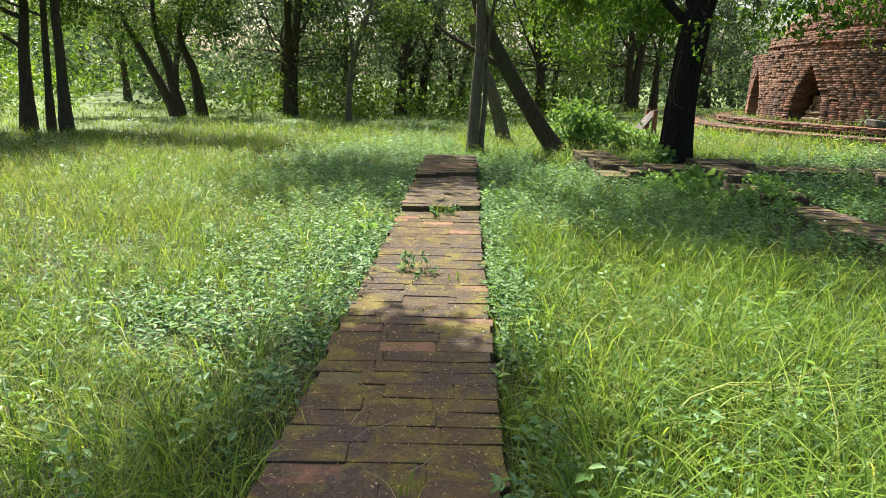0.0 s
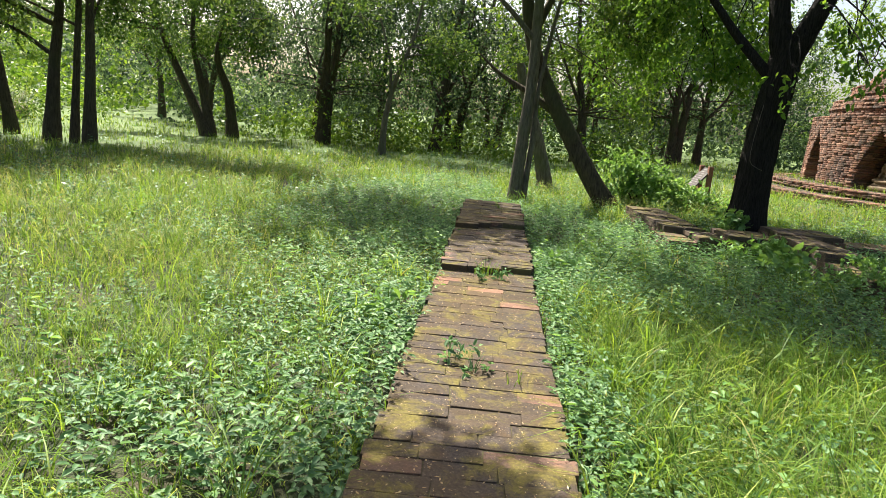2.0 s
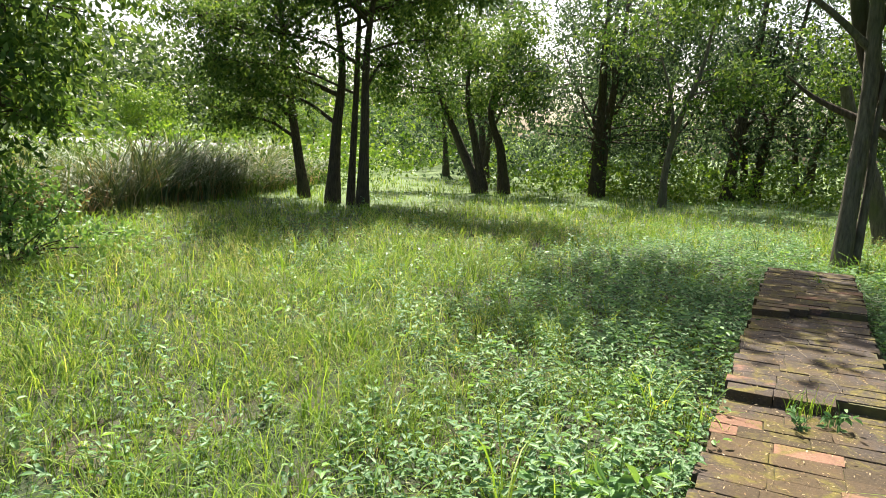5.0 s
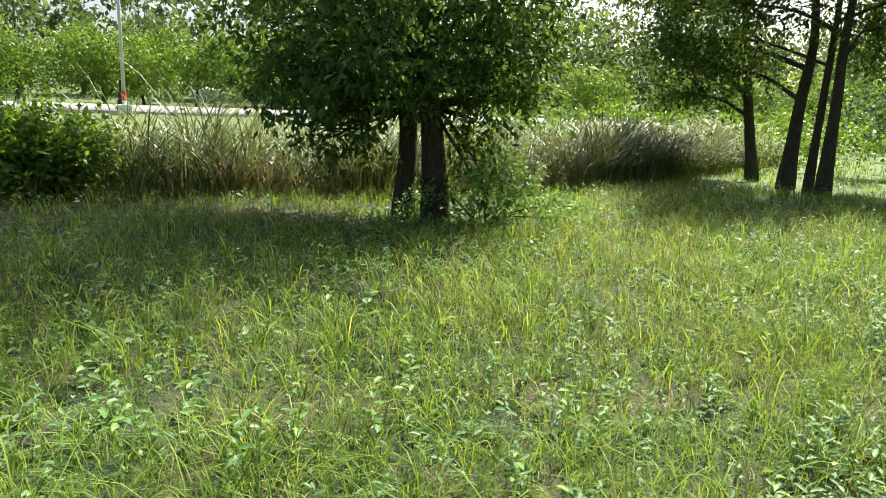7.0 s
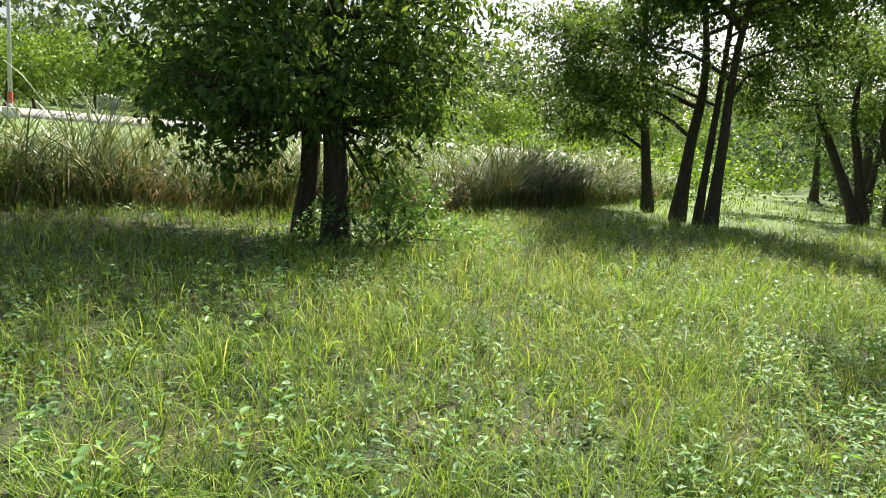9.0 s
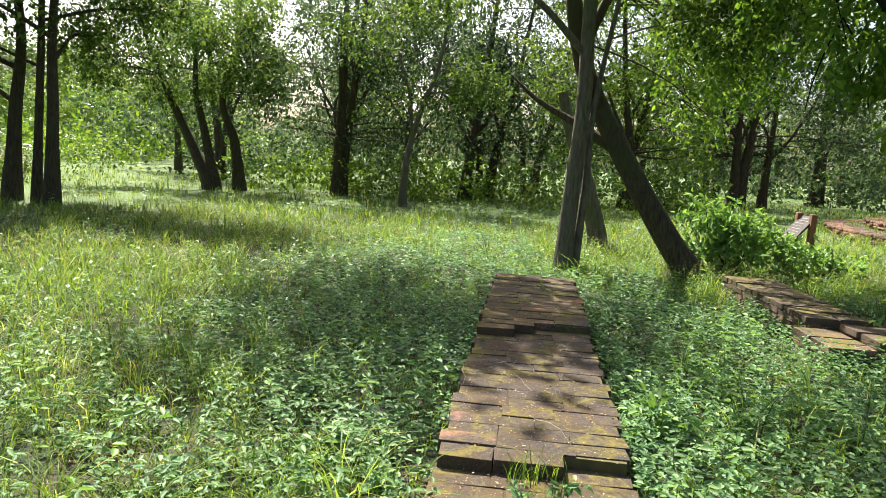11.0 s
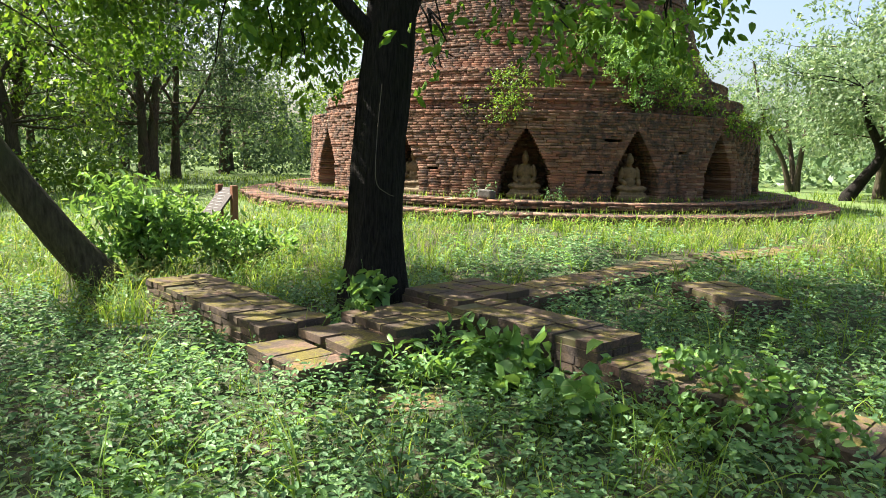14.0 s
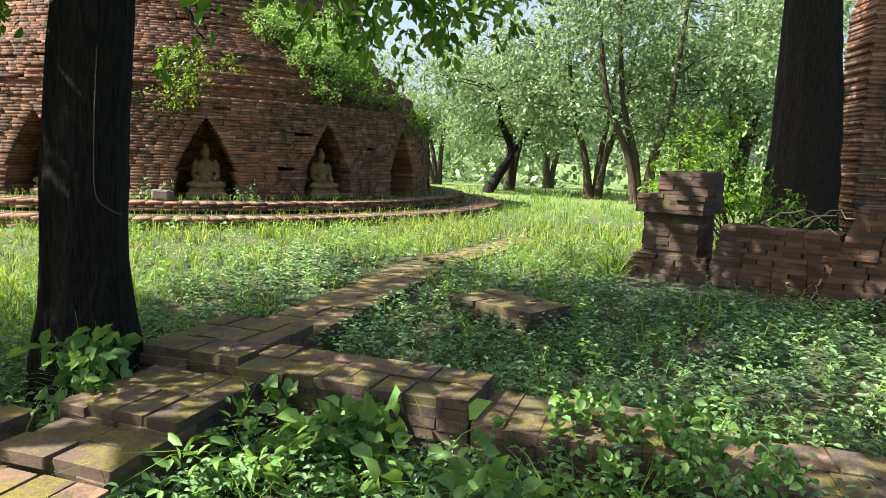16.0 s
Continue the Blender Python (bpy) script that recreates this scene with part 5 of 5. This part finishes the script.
# a fallen block on the terrace
bm = bmesh.new()
box(bm, (0.5, 0.3, 0.2), pose(0, 0, 0.1), 0.04, 2)
me = bpy.data.meshes.new("stone_block")
bm.to_mesh(me)
bm.free()
me.materials.append(M_GREY)
ob = new("stone_block", me)
ob.matrix_world = pose(SX + 7.15 * math.cos(radians(-145)), SY + 7.15 * math.sin(radians(-145)), 0.69, 4, 6, 30)
tagged(ob, "small grey stone block lying on the terrace", "stone")

# ---------------------------------------------------------------- growth on the ground
rng = np.random.default_rng(99)


def blocked(x, y, pad=0.02):
    """Where brickwork lies."""
    b = (np.abs(x - path_x(y)) < 0.47 + pad) & (y < 12.95) & (y > -2)
    for x0, y0, x1, y1, wd, z0, top, s in WALLS:
        L = math.hypot(x1 - x0, y1 - y0)
        ux, uy = (x1 - x0) / L, (y1 - y0) / L
        a, c = (x - x0) * ux + (y - y0) * uy, (x - x0) * -uy + (y - y0) * ux
        b |= (a > -pad) & (a < L + pad) & (np.abs(c) < wd / 2 + pad)
    b |= (x - SX) ** 2 + (y - SY) ** 2 < 8.75 ** 2
    b |= (x > 8.2) & (x < 10) & (y > 5) & (y < 8.9)
    return b


def herby(x, y):
    """How far low broad-leaved weeds take the place of grass, 0 to 1."""
    left = step_fn(-3.0, -1.0, x) * step_fn(2.6, 4.0, y) * (x < 0.3) * (0.75 + 0.25 * wave(x, y, 0.9, 3))
    left = np.maximum(left, step_fn(-3.8, -2.2, x) * step_fn(7.5, 10, y) * (1 - step_fn(14, 18, y)) * (x < 0.4))
    right = step_fn(6.6, 8.2, y + 0.5 * (x - 1)) * (x > 0.2) * (1 - step_fn(12.4 + 2 * (x < 2), 13.8 + 2 * (x < 2), y)) * (1 - step_fn(8, 10, x))
    right = np.maximum(right, step_fn(4.2, 4.8, x) * step_fn(4, 6, y) * (1 - step_fn(11.5, 13.5, y)) * (1 - step_fn(7.6, 9, x)))
    edge = (np.abs(np.abs(x - path_x(y)) - 0.62) < 0.22) * (y > 3.5) * 0.8
    pale = 0.18 * (wave(x, y, 1.4, 5) > 0.1)
    return np.clip(np.maximum.reduce([left, right, edge, pale]) + 0.15 * wave(x, y, 0.6, 1), 0, 1)


def walk_distance(x, y):
    t = np.clip(y / 8.6, 0, 1)
    return np.hypot(x - 0.5 * t, y - 8.6 * t)


def scatter(n, d_max, falloff, seed, y_min=-1.6):
    """Roots thinning out with distance from the walk."""
    rr = np.random.default_rng(seed)
    xs, ys = [], []
    got = 0
    while got < n:
        x, y = rr.uniform(-d_max, d_max, n * 2), rr.uniform(y_min, 8.6 + d_max, n * 2)
        d = walk_distance(x, y)
        ok = (d < d_max) & (rr.random(n * 2) < np.exp(-d / falloff)) & ~blocked(x, y)
        xs.append(x[ok])
        ys.append(y[ok])
        got += int(ok.sum())
    return np.concatenate(xs)[:n], np.concatenate(ys)[:n], rr


def grass_layer(name, label, n, d_max, falloff, seed, h0, h1, w0, bend, mat, weight, segs=2, grow=0.0016, tuft=7, heads=0):
    """Tufts of blades that fan out from their roots; heads: spikelets to a stalk."""
    x, y, rr = scatter(n // tuft, d_max, falloff, seed, -9.0 if falloff > 10 else -1.6)
    k = rr.random(len(x)) < weight(x, y)
    x, y = x[k], y[k]
    m = len(x)
    own = np.repeat(rr.uniform(0.7, 1.25, m), tuft)
    x, y = np.repeat(x, tuft), np.repeat(y, tuft)
    a = rr.uniform(0, 2 * np.pi, len(x))
    off = np.abs(rr.normal(0, 0.05, len(x))) * (1 + 0.12 * walk_distance(x, y))
    x, y = x + off * np.cos(a), y + off * np.sin(a)
    ok = ~blocked(x, y, -0.02)
    x, y, a, own = x[ok], y[ok], a[ok], own[ok]
    d = walk_distance(x, y)
    a = a + rr.normal(0, 0.5, len(x))
    ld = np.stack([np.cos(a), np.sin(a), 0 * a], 1)
    H = own * rr.uniform(h0, h1, len(x)) * (1 + 0.30 * wave(x, y, 0.7, 2) + 0.2 * wave(x, y, 2.6, 6))
    near_path = np.abs(x - path_x(y)) < 0.72
    H = H * np.where(near_path & (y < 13), 0.6, 1)
    W = w0 * rr.uniform(0.6, 1.4, len(x)) + grow * np.maximum(0, d - 3)
    root = np.stack([x, y, ground_z(x, y) - 0.01], 1)
    B = rr.uniform(bend * 0.35, bend * 1.4, len(x))
    v, q4, t3 = blade_arrays(root, ld, H, W, B, rr, segs)
    tagged(new(name, fast_mesh(name, v, [q4, t3], mat)), label, "grass", "", "stuff")
    if heads:
        i = np.repeat(np.arange(len(x)), heads)
        s = rr.uniform(0.6, 1.0, len(i))[:, None]
        c = root[i] + np.array([[0, 0, 1.0]]) * H[i][:, None] * (s - 0.35 * B[i][:, None] * s ** 3) + ld[i] * H[i][:, None] * B[i][:, None] * s * s * 0.8
        c = c + rr.normal(0, 0.016, c.shape)
        L = rr.uniform(0.012, 0.03, len(i)) + 0.0012 * d[i]
        v, f = leaf_arrays(c, rr.standard_normal((len(i), 3)) + np.array([0, 0, 0.4]), rr.standard_normal((len(i), 3)), L, 0.16 * L + 0.0004 * d[i])
        tagged(new("seed_heads", fast_mesh("seed_heads", v, [f], mat)), "airy pale seed heads over the meadow grass", "grass", "", "stuff")


def tall_right(x, y):
    return np.clip(step_fn(0.4, 0.9, x) * (1 - step_fn(5.5, 7.5, y + 0.3 * x)) + 0.6 * (x < -0.72) * (1 - step_fn(1.5, 3.8, y + 0.25 * (x + 4))), 0, 1)


grass_layer("meadow_grass", "fresh green meadow grass, uncut and tangled", 140000, 15, 4.4, 1, 0.15, 0.36, 0.0062, 1.2, M_GRASS, lambda x, y: 1 - 0.86 * herby(x, y), 3, 0.0012)
grass_layer("short_grass", "dense short grass low in the meadow", 70000, 7, 2.3, 5, 0.08, 0.24, 0.0062, 1.3, M_GRASS, lambda x, y: 1 - 0.8 * herby(x, y), 2, 0.001, 8)
grass_layer("tall_grass", "long arching blades of grass beside the path", 30000, 9, 3.2, 2, 0.28, 0.56, 0.0082, 1.25, M_GRASS, lambda x, y: 0.9 * tall_right(x, y) + 0.1, 4, 0.0012, 9)
grass_layer("far_grass", "grass of the farther meadow", 84000, 34, 14, 3, 0.16, 0.36, 0.006, 0.8, M_GRASS, lambda x, y: ((walk_distance(x, y) > 7) | (y < -1.3)) * (1 - 0.5 * herby(x, y)) * (x > -20 + 0 * y), 2, 0.0006)
grass_layer("seed_stalks", "thin pale seeding stalks over the meadow", 42000, 14, 5.5, 4, 0.26, 0.46, 0.0018, 0.7, M_SEED, lambda x, y: (1 - herby(x, y)) * (0.35 + 0.65 * (wave(x, y, 1.8, 8) > 0)), 3, 0.0004, 3, 4)


def herb_layer(name, label, n_plants, d_max, falloff, seed, leaf, weight, per=8, tall=0.2, mat=M_HERB, fine=True, ratio=0.5):
    x, y, rr = scatter(n_plants, d_max, falloff, seed)
    k = rr.random(len(x)) < weight(x, y)
    x, y = x[k], y[k]
    m = len(x)
    idx = np.repeat(np.arange(m), per)
    lev = np.tile(np.linspace(0.25, 1, per), m)
    H = tall * rr.uniform(0.55, 1.25, m) * (1 + 0.35 * wave(x, y, 0.8, 4))
    ang = np.tile(np.arange(per) * 2.4, m) + np.repeat(rr.uniform(0, 6.28, m), per)
    top = np.stack([rr.normal(0, 0.04, m), rr.normal(0, 0.04, m)], 1)
    c = np.stack([x[idx] + top[idx, 0] * lev, y[idx] + top[idx, 1] * lev, ground_z(x, y)[idx] + H[idx] * lev], 1)
    d = np.stack([np.cos(ang), np.sin(ang), rr.uniform(-0.25, 0.45, len(idx))], 1)
    nrm = np.stack([rr.normal(0, 0.3, len(idx)), rr.normal(0, 0.3, len(idx)), np.ones(len(idx))], 1)
    dist = walk_distance(x, y)[idx]
    s = leaf * rr.uniform(0.6, 1.35, len(idx)) * (1.1 - 0.35 * lev) * (1 + 0.05 * np.maximum(0, dist - 4))
    v, f = leaf_arrays(c, d, nrm, s, s * ratio, fine)
    tagged(new(name, fast_mesh(name, v, [f], mat)), label, "weeds", "", "stuff")


herb_layer("low_weeds", "dense mat of low weeds with small oval leaves", 27000, 11, 5.2, 12, 0.06, lambda x, y: 0.06 + herby(x, y), 7, 0.2)
herb_layer("bright_weeds", "scattered brighter green weeds in the grass", 2600, 11, 5, 13, 0.075, lambda x, y: 0.25 + 0.5 * herby(x, y), 8, 0.26, M_BROAD, True, 0.55)
herb_layer("far_weeds", "low leafy weeds before the stupa and the ruins", 6000, 20, 9, 14, 0.075, lambda x, y: (walk_distance(x, y) > 5) * (0.15 + 0.85 * herby(x, y)), 7, 0.22, M_HERB, False, 0.55)

# grass over the terrace edge
aa = rng.uniform(radians(-215), radians(-60), 3600)
rr_ = rng.choice([7.0, 7.9, 8.95], 3600) + rng.normal(0, 0.22, 3600)
zz = np.where(rr_ < 7.75, 0.70, np.where(rr_ < 8.7, 0.50, 0.34))
root = np.stack([SX + rr_ * np.cos(aa), SY + rr_ * np.sin(aa), zz], 1)
a2 = rng.uniform(0, 6.28, 3600)
v, q4, t3 = blade_arrays(root, np.stack([np.cos(a2), np.sin(a2), 0 * a2], 1), rng.uniform(0.06, 0.22, 3600), np.full(3600, 0.008), rng.uniform(0.3, 0.9, 3600), rng, 2)
tagged(new("terrace_grass", fast_mesh("terrace_grass", v, [q4, t3], M_GRASS)), "grass tufts on the terrace steps", "grass", "", "stuff")

# dry stalks lying over the path's near end
rng = np.random.default_rng(123)
for q in range(16):
    x, y = rng.uniform(-0.45, 0.42), (rng.uniform(1.6, 2.9) if q < 12 else rng.uniform(8.4, 9.4))
    a = rng.uniform(0, 6.28)
    L = rng.uniform(0.12, 0.42)
    v, f = tube(curve_pts((x, y, 0.135 + 0.065 * (y > 8)), (x + L * math.cos(a), y + L * math.sin(a), 0.14 + 0.065 * (y > 8) + rng.uniform(0, 0.05)), (0, 0, 0.02), 6, rng, 0.008), np.linspace(0.0022, 0.001, 6), 4)
    tagged(new("dry_stalk", fast_mesh("dry_stalk", v, [f], M_STRAW)), "dry straw-coloured stalk lying on the bricks", "stalk", "dry stalks")
for q, (x, y, z, n, hh) in enumerate(((-0.06, 7.72, 0.12, 26, 0.26), (0.08, 7.8, 0.12, 18, 0.2), (0.22, 12.05, 0.25, 16, 0.2), (-0.1, 2.2, 0.12, 12, 0.14), (0.3, 2.0, 0.12, 14, 0.16), (0.12, 5.0, 0.12, 10, 0.12))):
    rng = np.random.default_rng(600 + q)
    a = rng.uniform(0, 6.28, n)
    root = np.stack([x + rng.normal(0, 0.035, n), y + rng.normal(0, 0.02, n), np.full(n, z)], 1)
    v, q4, t3 = blade_arrays(root, np.stack([np.cos(a), np.sin(a), 0 * a], 1), rng.uniform(0.4, 1.0, n) * hh, np.full(n, 0.005), rng.uniform(0.3, 1.0, n), rng, 4)
    tagged(new("grass_tuft", fast_mesh("grass_tuft", v, [q4, t3], M_GRASS)), "tuft of grass growing from a joint of the path", "grass tuft", "path tufts")
rng = np.random.default_rng(124)
n = 2600
y = rng.uniform(1.2, 12.7, n)
x = path_x(y) + rng.uniform(-0.45, 0.45, n)
zt = np.where(y < 7.9, 0.13, np.where(y < 10.3, 0.19, 0.25)) + 0.006
a = rng.uniform(0, 6.28, n)
v, f = leaf_arrays(np.stack([x, y, zt], 1), np.stack([np.cos(a), np.sin(a), rng.normal(0, 0.2, n)], 1), np.stack([rng.normal(0, 0.3, n), rng.normal(0, 0.3, n), np.ones(n)], 1), rng.uniform(0.008, 0.028, n), rng.uniform(0.003, 0.010, n))
tagged(new("leaf_litter", fast_mesh("leaf_litter", v, [f], M_DRY)), "crumbs of dry leaf and straw on the path", "litter", "", "stuff")

# ---------------------------------------------------------------- the pieces: low walls and the brick path
for q in WALLS:
    low_wall(*q)
PATH_SET = brick_set(M_PATH)
path = thing("brick_path", pose(0, 0, 0), "narrow raised path of worn mossy brick", "path", "", "structure")
rnd = random.Random(77)
y = -1.4
row = 0
while y < 12.85:
    pitch = 0.146 + rnd.uniform(-0.009, 0.009)
    cx = path_x(y)
    # lengths across the row, three joints wandering as the courses are laid
    a, b = 0.31 + rnd.gauss(0, 0.03), 0.33 + rnd.gauss(0, 0.025)
    if row % 7 == 3:
        a -= 0.15
    cuts = [-0.47 + rnd.gauss(0, 0.012), -0.47 + a, -0.47 + a + b, 0.47 + rnd.gauss(0, 0.012)]
    for c0, c1 in zip(cuts[:-1], cuts[1:]):
        mid = (c0 + c1) / 2
        # ragged fronts of the two upper layers
        top = 0.125
        if y > 7.75 + 0.16 * (mid > 0.2) + rnd.uniform(-0.05, 0.05):
            top = 0.19
        if y > 10.15 + 0.28 * (mid > 0) + rnd.uniform(-0.06, 0.06):
            top = 0.255
        if rnd.random() < 0.006:
            top -= 0.045
        thick = 0.068
        brick(PATH_SET, path, cx + mid, y + pitch / 2 + rnd.gauss(0, 0.004), top - thick / 2 + rnd.gauss(0, 0.0022), c1 - c0 - 0.003, pitch - 0.003, thick, 0, rnd, 0.3)
    y += pitch
    row += 1
# bedding under the bricks: lower layers that show at the steps and the sides
bm = bmesh.new()
for y0, y1, top in ((-1.45, 12.8, 0.116), (7.95, 12.8, 0.18), (10.45, 12.8, 0.245)):
    ym = (y0 + y1) / 2
    box(bm, (0.90, y1 - y0, top + 0.2), pose(path_x(ym), ym, (top - 0.2) / 2, 0, 0, -math.degrees(math.atan(0.0365))))
part("bedding", bm, M_JOINT, path)
